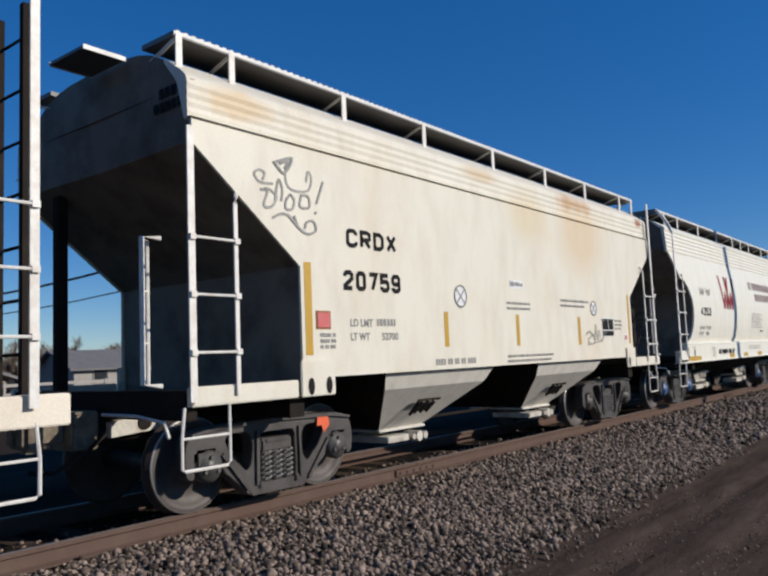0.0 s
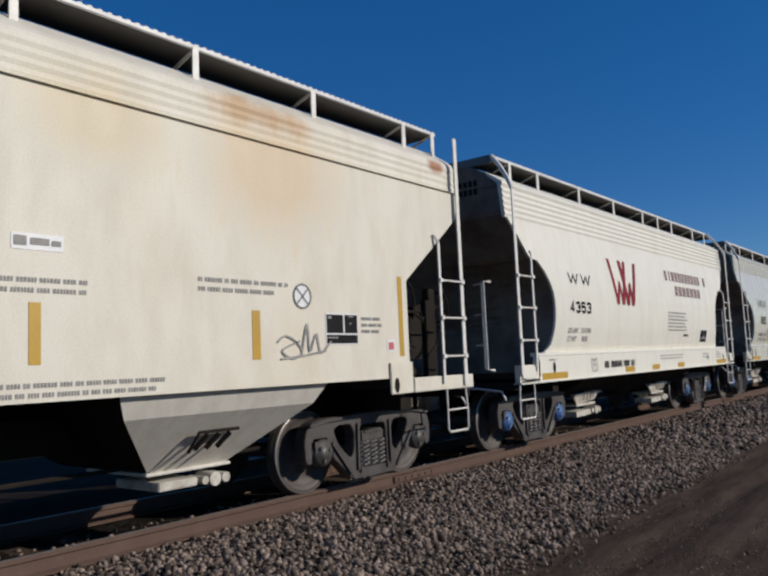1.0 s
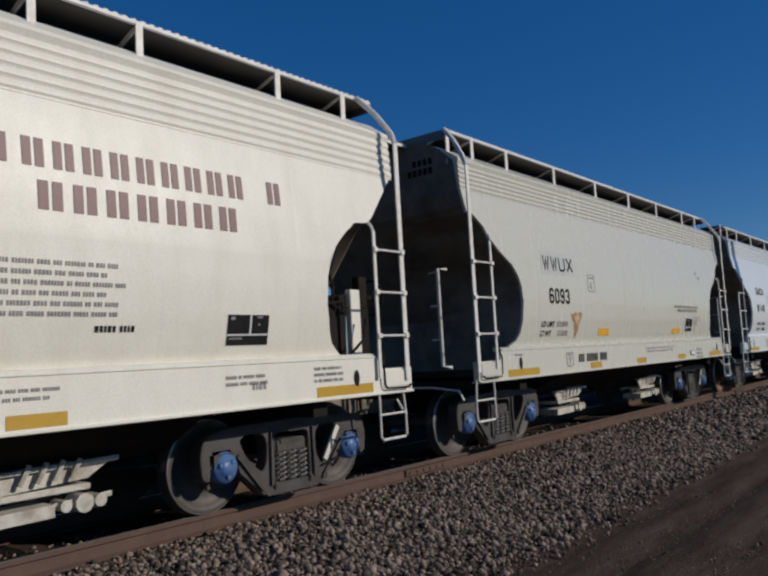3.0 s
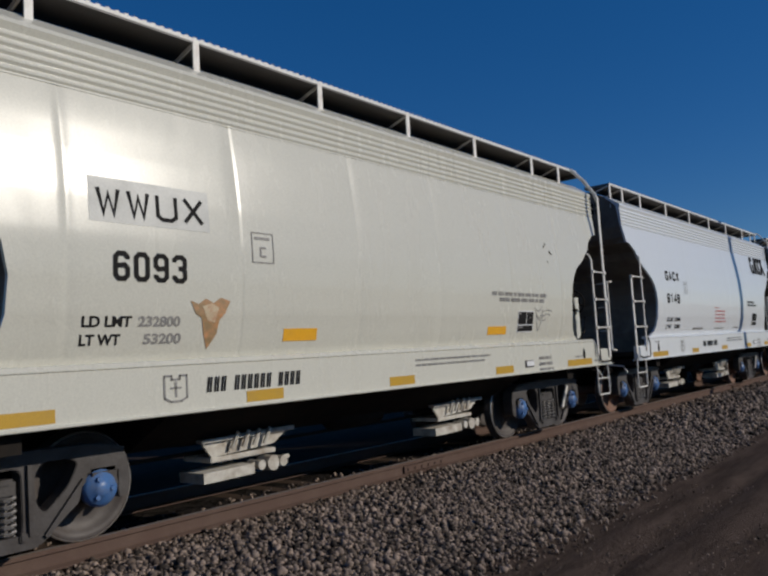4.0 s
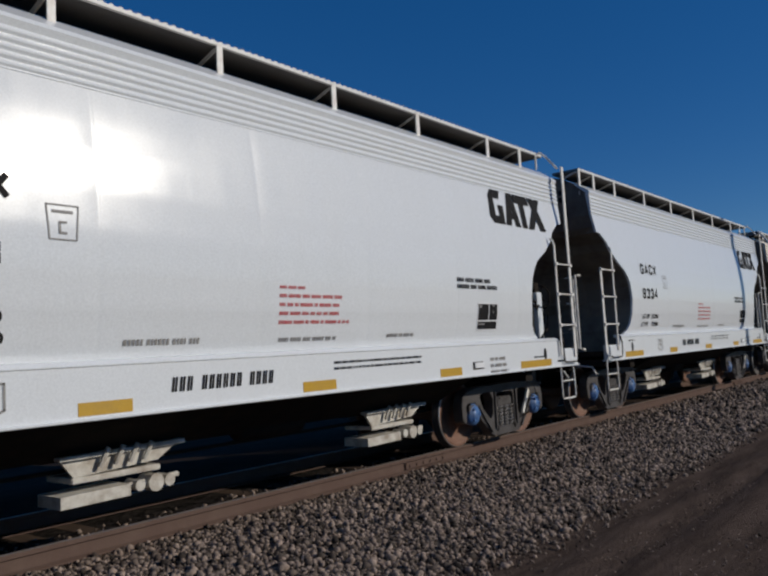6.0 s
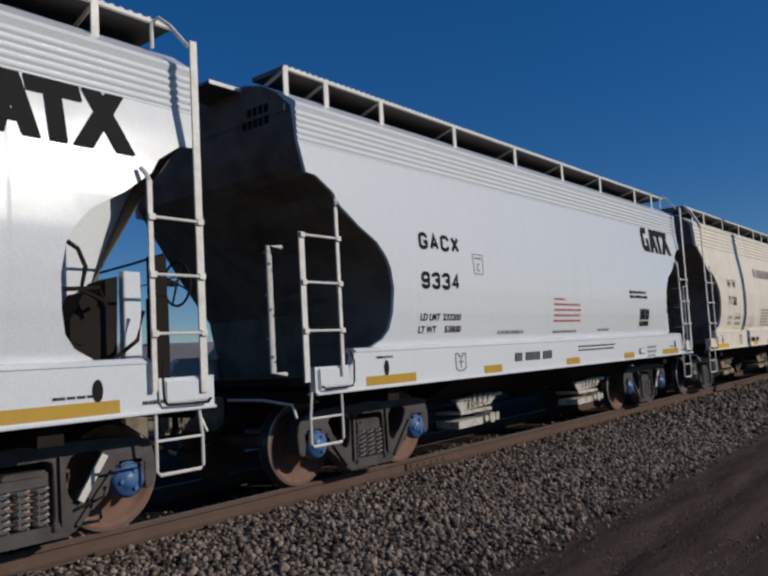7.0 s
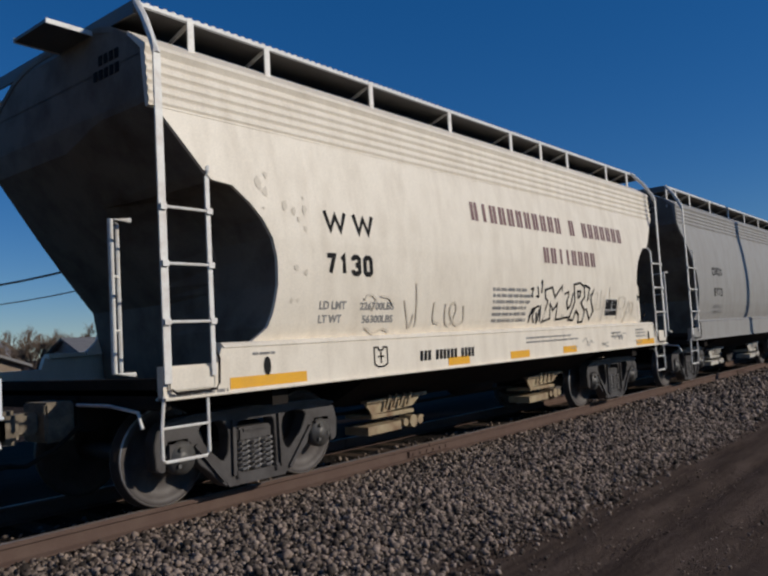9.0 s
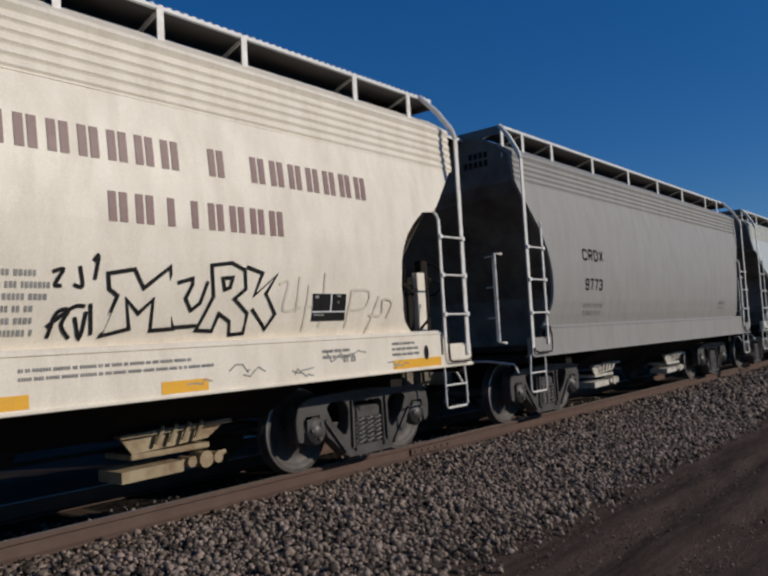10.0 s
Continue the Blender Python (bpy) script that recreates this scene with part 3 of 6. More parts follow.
def trucks(car, cap, wheel, axles=AXLES):
    for c in ((axles[0] + axles[1]) / 2, (axles[2] + axles[3]) / 2):
        part("bolster", BOLSTER, "", car).location.x = c
        for s in (1, -1):
            f = part("side_frame", FRAME, "", car, "dusty cast-steel truck side frame")
            f.location.x = c
            if s < 0:
                f.rotation_euler.z = math.pi
            if s > 0:
                for k in range(3):
                    for row in (0, 1):
                        sp = part("spring", SPRING, "", f)
                        sp.location = (-0.15 + 0.15 * k, -1.04 + 0.1 * row, 0)
    if cap == "blue":
        bm = bmesh.new()
        bar(bm, (c + 0.66, 0.70), (c + 0.44, 0.36), 0.06, (-1.12, -1.09))
        lever = part("brake_lever", bm, "hopper", car, "pale slanting brake lever")
        bm = bmesh.new()
        tube(bm, [(c + 0.42, -1.11, 0.31), (c + 0.64, -1.11, 0.36), (c + 0.66, -1.11, 0.44)], 0.014)
        part("lever_rod", bm, "under", lever)
    for x in axles:
        w = part("wheelset", WHEELS[wheel], "", car, "steel wheels pressed on an axle")
        part("end_cap", CAPS[cap], "", w, "blue bearing end cap" if cap == "blue" else "")
        SETS.append((w, x))


def ladder(car, x0, x1, y, top0, top1, rungs, foot=1.16, flare=None):
    """Two flat stiles and round rungs; flare bends the top of a stile over onto the walkway."""
    bm = bmesh.new()
    box(bm, x0 - 0.035, x0 + 0.035, y - 0.03, y - 0.012, foot, top0)
    if flare:
        tube(bm, [(x0, y - 0.02, top0 - 0.03), (x0, y + 0.03, top0 + 0.10), (x0 + (0.02 if flare > 0 else -0.12), y + 0.16, top0 + 0.34), (x0 + (0.06 if flare > 0 else -0.24), y + 0.33, top0 + 0.55)], 0.034)
    part("stile", bm, "rail_white", car)
    bm = bmesh.new()
    s = 1 if x1 > x0 else -1
    box(bm, x1 - 0.022, x1 + 0.022, y - 0.03, y - 0.012, foot + 0.04, top1 - 0.1)
    tube(bm, [(x1, y - 0.02, top1 - 0.11), (x1 + s * 0.02, y - 0.01, top1 - 0.05), (x1 + s * 0.05, y + 0.02, top1)], 0.02)
    part("stile", bm, "rail_white", car)
    for z in rungs:
        bm = bmesh.new()
        tube(bm, [(min(x0, x1), y - 0.04, z), (max(x0, x1), y - 0.04, z)], 0.013)
        for x in (x0, x1):
            box(bm, x - 0.03, x + 0.03, y - 0.055, y - 0.028, z - 0.025, z + 0.025)
        part("rung", bm, "rail_white", car)


def stirrup(car, x0, x1, y, z0=0.53, z1=1.06, mid=0.80):
    bm = bmesh.new()
    e = 0.03 if x1 > x0 else -0.03
    tube(bm, [(x0, y, z1), (x0 - e, y, mid), (x0 - e, y, z0 + 0.02), (x0, y, z0), (x1 - e, y, z0), (x1, y, z0 + 0.03), (x1, y, z1)], 0.015)
    tube(bm, [(x0 - e, y, mid), (x1, y, mid)], 0.012)
    part("stirrup_step", bm, "rail_white", car)


def roofwalk(car, posts, ends, z=4.48, y=1.31, hips=True):
    for s in (-1, 1):
        bm = bmesh.new()
        box(bm, ends[0], ends[1], min(s * y, s * (y - 0.50)), max(s * y, s * (y - 0.50)), z - 0.035, z + 0.012)
        part("running_board", bm, "walk", car, "galvanised grating running board")
        bm = bmesh.new()
        n = int((ends[1] - ends[0]) / 0.09)
        box(bm, ends[0], ends[1], s * y - 0.006, s * y + 0.006, z - 0.02, z + 0.012)
        for k in range(n):
            x = ends[0] + (k + 0.5) * (ends[1] - ends[0]) / n
            box(bm, x - 0.018, x + 0.018, s * y - 0.008, s * y + 0.008, z + 0.012, z + 0.024)
        part("walkway_edge", bm, "walk_edge", car, "serrated pale walkway edge")
        for x in posts:
            bm = bmesh.new()
            box(bm, x - 0.035, x + 0.035, s * y - 0.012, s * y + 0.004, 4.0, z - 0.01)
            tube(bm, [(x, s * (y - 0.02), z - 0.03), (x, s * (y - 0.42), z - 0.16)], 0.022, 4)
            part("walkway_post", bm, "rail_white", car)
    for x0, x1 in ((ends[0], ends[0] + 0.55), (ends[1] - 0.55, ends[1])):
        if not hips:
            continue
        bm = bmesh.new()
        box(bm, x0, x1, -0.81, 0.81, z - 0.012, z + 0.012)
        e = x0 if x0 == ends[0] else x1
        box(bm, e - 0.012, e + 0.012, -y, y, z - 0.11, z + 0.014)
        part("cross_walk", bm, "walk", car, "grating walk across the roof end")
    bm = bmesh.new()
    z = 4.40
    box(bm, -0.39, 0.045, -0.63, -0.03, z - 0.02, z + 0.010)
    plat = part("end_platform", bm, "walk", car, "small grating platform over the coupler")
    for y0, y1 in ((-0.645, -0.63), (-0.03, -0.015)):
        bm = bmesh.new()
        box(bm, -0.395, 0.045, y0, y1, z - 0.03, z + 0.014)
        part("platform_edge", bm, "walk_edge", plat)


def hatch(car, x0, x1):
    bm = bmesh.new()
    prism(bm, [(-0.34, 4.40), (-0.34, 4.52), (-0.28, 4.57), (0.28, 4.57), (0.34, 4.52), (0.34, 4.40)], x0, x1, "x")
    part("hatch_cover", bm, "walk", car, "long trough hatch cover")


def coupler(car, x, s):
    """Draft sill and coupler at a car end; s is -1 at the low end and 1 at the high end."""
    bm = bmesh.new()
    box(bm, min(x, x + s * 0.28), max(x, x + s * 0.28), -0.22, 0.22, 0.66, 1.02, 0.02)
    box(bm, min(x + s * 0.28, x + s * 0.52), max(x + s * 0.28, x + s * 0.52), -0.09, 0.09, 0.74, 0.94, 0.02)
    xs = sorted((x + s * 0.48, x + s * 0.70))
    box(bm, xs[0], xs[1], -0.17, 0.02, 0.68, 0.98, 0.04)
    box(bm, xs[0], xs[0] + 0.1, 0.02, 0.19, 0.72, 0.96, 0.03)
    part("coupler", bm, "coupler", car, "dusty knuckle coupler")
    bm = bmesh.new()
    tube(bm, [(x, -0.32, 0.8), (x + s * 0.25, -0.34, 0.62), (x + s * 0.5, -0.3, 0.5), (x + s * 0.68, -0.2, 0.52)], 0.022)
    part("air_hose", bm, "under", car)
    bm = bmesh.new()
    tube(bm, [(x + s * 0.02, -0.3, 0.98), (x + s * 0.05, -0.9, 0.98), (x + s * 0.06, -1.35, 0.93), (x + s * 0.07, -1.42, 0.8)], 0.016)
    part("uncoupling_lever", bm, "rail_white", car)


FLOW_CUT = {  # height and inset of the side sheet's end, from the eave down
    "late": [(3.64, 0.03), (3.30, 0.08), (3.285, 0.22), (3.13, 0.45), (3.0, 0.53), (2.80, 0.80), (2.64, 1.09), (2.50, 1.22), (2.36, 1.30), (2.12, 1.345), (1.85, 1.33), (1.67, 1.29), (1.56, 1.20), (1.48, 1.04)],
    "early": [(3.56, 0.04), (3.30, 0.26), (2.99, 0.52), (2.92, 0.60), (2.90, 0.82), (2.75, 1.02), (2.61, 1.16), (2.45, 1.26), (2.27, 1.31), (2.0, 1.32), (1.73, 1.27), (1.60, 1.22), (1.52, 1.12), (1.48, 1.06)],
    "old": [(3.62, 0.03), (3.45, 0.12), (3.2, 0.32), (2.9, 0.55), (2.6, 0.70), (2.3, 0.79), (2.0, 0.82), (1.8, 0.80), (1.65, 0.74), (1.48, 0.62)],
}
FLOW_SIDE = [(1.44, 1.49), (1.6, 1.55), (1.85, 1.60), (2.15, 1.625), (2.45, 1.63), (2.8, 1.612), (3.1, 1.583), (3.4, 1.543), (3.64, 1.505)]


def along(table, q):
    for (a, va), (b, vb) in zip(table, table[1:]):
        if min(a, b) <= q <= max(a, b):
            return va + (vb - va) * (q - a) / (b - a) if a != b else va
    return table[0][1] if abs(q - table[0][0]) < abs(q - table[-1][0]) else table[-1][1]


def flow_y(z):
    return along(FLOW_SIDE, z) if z >= 1.44 else 1.63


ROOF = [(-1.49, 4.0), (-1.47, 4.05), (-1.24, 4.21), (-0.96, 4.36), (-0.74, 4.42), (-0.5, 4.45), (0, 4.465), (0.5, 4.45), (0.74, 4.42), (0.96, 4.36), (1.24, 4.21), (1.47, 4.05), (1.49, 4.0)]


def flow_body(car, kind, paint, seams, dents, eave, roof_paint="end"):
    cut = FLOW_CUT[kind]
    top = 3.64 if kind != "early" else 3.52
    zs = sorted({round(z, 3) for z, _ in cut} | {1.44 + 0.1 * i for i in range(22)} | {1.44, top})
    zs = [z for z in zs if z <= top]
    mid = sorted({1.5 + (LB - 3.0) * i / 44 for i in range(45)} | {q + d for q in seams for d in (-0.035, -0.012, 0.012, 0.035)})
    DENTS[car.name] = (dents, tuple(seams), car.location.x, 1.5, LB - 1.5)
    for s in (-1, 1):
        bm = bmesh.new()
        grid = []
        for z in zs:
            row, inset = [], along(cut, z)
            xs = [inset + (1.5 - inset) * i / 6 for i in range(6)] + mid + [LB - inset - (1.5 - inset) * i / 6 for i in range(5, -1, -1)]
            for x in xs:
                y = flow_y(z) + bulge(car, x, z)
                if any(abs(q - x) < 0.013 for q in seams):
                    y -= 0.003 if dents > 0.008 else 0.0015
                row.append((bm.verts.new((x, s * y, z)), bm.verts.new((x, s * (flow_y(z) - 0.04), z))))
            grid.append(row)
        for a, b in zip(grid, grid[1:]):
            for i in range(len(a) - 1):
                for k in (0, 1):
                    f = bm.faces.new((a[i][k], a[i + 1][k], b[i + 1][k], b[i][k]))
                    f.smooth = True
            for i in (0, len(a) - 1):
                bm.faces.new((a[i][0], a[i][1], b[i][1], b[i][0]))
        for row in (grid[0], grid[-1]):
            for i in range(len(row) - 1):
                bm.faces.new((row[i][0], row[i + 1][0], row[i + 1][1], row[i][1]))
        for e in bm.edges:
            e.smooth = len(e.link_faces) == 2 and e.link_faces[0].smooth and e.link_faces[1].smooth
        part("side_sheet", bm, paint, car)
        # eave strip with shallow ribs, folded over the roof's edge
        prof = []
        lip = flow_y(top) + 0.008
        for i in range(31):
            u = i / 30
            prof.append((lip + (1.50 - lip) * u - 0.016 * abs(math.cos(u * math.pi * (eave + 2))) ** 3, top - 0.005 + (3.97 - top) * u))
        ring = [(1.47, top - 0.02), (lip, top - 0.018)] + prof + [(1.505, 4.02), (1.49, 4.058), (1.24, 4.23), (1.23, 4.20), (1.42, 4.03)]
        bm = bmesh.new()
        prism(bm, [(s * y, z) for y, z in ring], 0.03, LB - 0.03, "x")
        part("ribbed_eave", bm, paint, car, "grooved eave strip in the body's colour")
        # side sill with a ledge
        bm = bmesh.new()
        a, b = s * 1.63, s * 1.55
        pts = [(0.0, 1.02), (LB, 1.02), (LB, 1.30), (LB - 0.56, 1.30), (LB - 0.60, 1.43), (0.60, 1.43), (0.56, 1.30), (0.0, 1.30)]
        prism(bm, pts, min(a, b), max(a, b))
        prism(bm, [(s * 1.66, 1.02), (s * 1.66, 1.045), (s * 1.52, 1.045), (s * 1.52, 1.02)], 0.0, LB, "x")
        prism(bm, [(s * 1.63, 1.42), (s * 1.645, 1.43), (s * 1.60, 1.47), (s * 1.49, 1.475), (s * 1.49, 1.42)], 0.62, LB - 0.62, "x")
        bmesh.ops.bevel(bm, geom=[e for e in bm.edges if e.calc_length() > 3], offset=0.006, segments=1, affect="EDGES")
        part("side_sill", bm, paint, car)
        for x in (0.04, LB - 0.50):
            bm = bmesh.new()
            box(bm, x, x + 0.46, min(s * 1.63, s * 1.655), max(s * 1.63, s * 1.655), 1.09, 1.285, 0.012)
            part("corner_plate", bm, paint, car)
    # the low end's sheet runs out to the cut sides; the high end's narrows into the hopper
    slope = [(4.0, 0.05), (3.62, 0.05), (3.40, 0.10), (2.70, 0.63), (2.1, 1.09), (1.93, 1.22), (1.05, 1.28)]
    for hi in (0, 1):
        if hi:
            slope = [(4.0, 0.05), (3.62, 0.05), (3.40, 0.10), (2.80, 0.42), (2.10, 0.74), (1.70, 0.92), (1.05, 1.0)]
        bm = bmesh.new()
        strip = []
        levels = [z for z, _ in slope] if hi else sorted({z for z, _ in slope} | {z for z, _ in cut} | {3.8, 1.3}, reverse=True)
        for z in levels:
            inset = along(slope, z)
            w = along([(4.0, 1.45), (3.35, 1.47), (2.7, 1.15), (2.1, 0.97), (1.05, 0.95)], z) if hi else 1.45 if z > 3.64 else flow_y(max(z, 1.44)) - 0.03
            row = []
            for v in (-1, -0.84, -0.45, 0, 0.45, 0.84, 1):
                x = inset
                if not hi and z < 3.64 and v < 0:
                    x = along(cut, z) + 0.012 if v == -1 else max(x, along(cut, z) + 0.012)
                row.append((bm.verts.new((LB - x if hi else x, v * w, z)), bm.verts.new((LB - x - 0.012 if hi else x + 0.012, v * w, z))))
            strip.append(row)
        for a, b in zip(strip, strip[1:]):
            for k in range(6):
                for q in (0, 1):
                    bm.faces.new((a[k][q], a[k + 1][q], b[k + 1][q], b[k][q]))
            for k in (0, 6):
                bm.faces.new((a[k][0], a[k][1], b[k][1], b[k][0]))
        part("end_sheet", bm, roof_paint, car, "sloping end sheet, grime and shade in its paint")
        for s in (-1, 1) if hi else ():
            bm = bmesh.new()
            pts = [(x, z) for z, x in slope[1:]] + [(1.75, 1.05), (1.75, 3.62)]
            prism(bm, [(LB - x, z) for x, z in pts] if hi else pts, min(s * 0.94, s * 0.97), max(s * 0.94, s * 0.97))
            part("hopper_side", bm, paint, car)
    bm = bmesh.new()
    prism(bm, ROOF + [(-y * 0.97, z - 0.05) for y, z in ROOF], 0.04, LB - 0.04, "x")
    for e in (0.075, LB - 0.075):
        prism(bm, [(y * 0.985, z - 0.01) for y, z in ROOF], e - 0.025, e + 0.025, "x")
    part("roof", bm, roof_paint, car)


def underframe(car, hopper_mat, plate_mat, open_end=0.02, marks=(0.042, -1.06, 4.10)):
    bm = bmesh.new()
    box(bm, 0.0, LB, -0.26, 0.26, 0.72, 1.06, 0.01)
    part("centre_sill", bm, "under", car)
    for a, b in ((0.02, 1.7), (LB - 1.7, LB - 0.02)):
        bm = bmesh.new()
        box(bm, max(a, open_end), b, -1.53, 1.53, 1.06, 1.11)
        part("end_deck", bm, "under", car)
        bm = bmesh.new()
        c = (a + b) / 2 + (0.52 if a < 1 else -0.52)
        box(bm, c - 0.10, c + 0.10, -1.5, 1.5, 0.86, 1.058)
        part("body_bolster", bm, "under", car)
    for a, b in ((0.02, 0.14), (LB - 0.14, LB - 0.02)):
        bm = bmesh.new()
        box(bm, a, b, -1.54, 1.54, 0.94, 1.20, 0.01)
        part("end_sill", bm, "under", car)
    for x, s in ((0.0, 1), (LB, -1)):
        coupler(car, x, -s)
    for y in (-0.50, 0.62):
        bm = bmesh.new()
        prism(bm, [(LB - 0.56, 1.1), (LB - 0.42, 1.1), (LB - 0.42, 3.0), (LB - 0.56, 2.86)], y - 0.04, y + 0.04)
        part("end_post", bm, hopper_mat, car)
    bm = bmesh.new()
    e = -0.17
    tube(bm, [(0.02, -1.2, 2.56), (e, -1.2, 2.56), (e, -1.2, 1.26), (0.02, -1.2, 1.24)], 0.024)
    tube(bm, [(e + 0.12, -1.1, 2.54), (e + 0.12, -1.1, 1.26)], 0.018)
    for z in (1.62, 2.08, 2.54):
        tube(bm, [(e, -1.2, z), (e + 0.12, -1.1, z), (0.05, -0.9, z)], 0.012)
    part("end_handrail", bm, "rail_white", car)
    for k in range(2):
        bm = bmesh.new()
        for q in range(4 + k):
            y, z = marks[1] + 0.09 * q, marks[2] - 0.13 * k
            box(bm, marks[0], marks[0] + 0.006, y, y + 0.06, z - 0.045, z + 0.045)
        tagged(part("stencil", bm, "black", car), kind="stuff")
    # hand-brake stand, valve and cylinder on the high end's platform
    bm = bmesh.new()
    box(bm, LB - 0.20, LB - 0.03, -1.06, -0.94, 1.1, 2.02, 0.01)
    part("brake_stand", bm, "under", car)
    bm = bmesh.new()
    box(bm, LB - 0.19, LB - 0.04, -1.06, -0.95, 2.02, 2.40, 0.01)
    part("brake_housing", bm, "under", car)
    bm = bmesh.new()
    box(bm, LB - 0.66, LB - 0.50, -1.34, -1.26, 1.1, 2.20, 0.006)
    part("bolster_web", bm, plate_mat, car)
    bm = bmesh.new()
    prism(bm, [(LB - 1.10, 1.45), (LB - 0.70, 1.45), (LB - 0.68, 2.16), (LB - 0.80, 2.12), (LB - 0.86, 1.95), (LB - 0.98, 2.02), (LB - 1.10, 1.80)], -1.28, -1.02)
    part("brake_valve", bm, "under", car, "dark brake valve with pipes")
    for pts in ([(-1.22, 2.40), (-1.12, 2.34), (-1.06, 2.20), (-1.10, 2.02), (-0.92, 1.94), (-0.84, 1.98)], [(-1.28, 2.02), (-0.95, 2.04), (-0.9, 1.9)], [(-1.26, 1.50), (-1.18, 1.62), (-1.1, 1.6)], [(-0.86, 1.46), (-0.62, 1.62), (-0.56, 1.86)]):
        bm = bmesh.new()
        tube(bm, [(LB + x, -1.46, z) for x, z in pts], 0.018)
        part("air_pipe", bm, "under", car)
    bm = bmesh.new()
    lathe(bm, [(0.02, -0.3), (0.13, -0.28), (0.14, 0.25), (0.02, 0.28)], 14)
    bmesh.ops.rotate(bm, verts=bm.verts, matrix=Matrix.Rotation(math.pi / 2, 3, "Z"))
    bmesh.ops.translate(bm, verts=bm.verts, vec=(LB - 0.55, -0.75, 1.28))
    part("brake_cylinder", bm, "under", car)
    bm = bmesh.new()
    c = (LB + 0.14, -0.95, 2.16)
    tube(bm, [(c[0], c[1] + 0.21 * math.cos(k * math.tau / 16), c[2] + 0.21 * math.sin(k * math.tau / 16)) for k in range(16)], 0.013, 6, True)
    for k in range(4):
        a = k * math.tau / 4 + 0.4
        tube(bm, [c, (c[0], c[1] + 0.21 * math.cos(a), c[2] + 0.21 * math.sin(a))], 0.010)
    tube(bm, [c, (LB - 0.08, -0.98, 2.16)], 0.03)
    part("brake_wheel", bm, "under", car, "spoked hand-brake wheel")
    bm = bmesh.new()
    tube(bm, [(0.3, -0.55, 0.62), (3.0, -0.6, 0.55), (LB - 3.0, -0.6, 0.55), (LB - 0.3, -0.55, 0.62)], 0.022)
    part("brake_pipe", bm, "under", car)


def pockets_flow(car, centres, gate):
    """Two centre outlets with pale gates that hang below the side sills."""
    for c in centres:
        bm = bmesh.new()
        strip = []
        for z, wx, wy in ((1.46, 1.75, 1.45), (1.05, 1.35, 1.12), (0.62, 0.55, 0.55)):
            strip.append([bm.verts.new((c + sx * wx, sy * wy, z)) for sx, sy in ((-1, -1), (1, -1), (1, 1), (-1, 1))])
        for a, b in zip(strip, strip[1:]):
            for k in range(4):
                bm.faces.new((a[k], a[(k + 1) % 4], b[(k + 1) % 4], b[k]))
        bm.faces.new(strip[-1])
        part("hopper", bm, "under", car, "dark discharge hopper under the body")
        bm = bmesh.new()
        prism(bm, [(c - 0.60, 0.70), (c + 0.60, 0.72), (c + 0.34, 0.56), (c - 0.46, 0.52)], -0.93, -0.90)
        prism(bm, [(c - 0.60, 0.70), (c + 0.60, 0.72), (c + 0.60, 0.68), (c - 0.60, 0.67)], -0.98, -0.88)
        box(bm, c - 0.48, c + 0.36, -0.94, -0.5, 0.47, 0.52, 0.008)
        for k in range(4):
            tube(bm, [(c - 0.25 + 0.14 * k, -0.98, 0.58), (c - 0.18 + 0.14 * k, -1.0, 0.74)], 0.022)
        part("outlet_gate", bm, gate, car, "pale outlet gate with latch handles")
        bm = bmesh.new()
        prism(bm, [(c - 0.60, 0.29), (c + 0.03, 0.30), (c + 0.03, 0.40), (c - 0.60, 0.39)], -0.98, -0.6)
        for x, r in ((c + 0.12, 0.05), (c + 0.28, 0.08), (c + 0.42, 0.055)):
            tube(bm, [(x, -0.99, 0.37), (x, -0.8, 0.37)], r, 10)
        tube(bm, [(c - 0.1, -0.92, 0.37), (c + 0.55, -0.92, 0.40)], 0.025)
        part("gate_drive", bm, gate, car, "pale gate crank and pinions")
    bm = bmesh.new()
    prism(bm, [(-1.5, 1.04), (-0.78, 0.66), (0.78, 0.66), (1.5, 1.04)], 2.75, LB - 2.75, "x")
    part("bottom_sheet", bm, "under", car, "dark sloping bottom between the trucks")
    bm = bmesh.new()
    lathe(bm, [(0.02, -0.45), (0.17, -0.42), (0.17, 0.42), (0.02, 0.45)], 16)
    bmesh.ops.rotate(bm, verts=bm.verts, matrix=Matrix.Rotation(math.pi / 2, 3, "Z"))
    bmesh.ops.translate(bm, verts=bm.verts, vec=(5.9, -0.7, 0.74))
    part("air_reservoir", bm, "under", car)


# ---- writing and marks on the cars' sides ----
DENTS = {}


def bulge(car, x, z):
    """How far a car's dented side stands proud of its plain curve."""
    depth, seams, shift, lo, hi = DENTS.get(car.name, (0.0, (), 0.0, 0.0, 0.0))
    if not depth or x < lo or x > hi:
        return 0.0
    a = max([q for q in seams if q <= x], default=lo)
    b = min([q for q in seams if q > x], default=hi)
    u = (x - a) / (b - a)
    fade = min(1.0, (z - 1.44) / 0.25, (3.64 - z) / 0.25) if 1.44 < z < 3.64 else 0.0
    return depth * max(0.0, fade) * (math.sin(math.pi * u) ** 0.7 * (0.6 + noise.noise((a * 3.1 + shift, z * 0.5, 2.0))) + 0.7 * noise.noise((x * 1.1 + shift, z * 1.0, 5.0)))


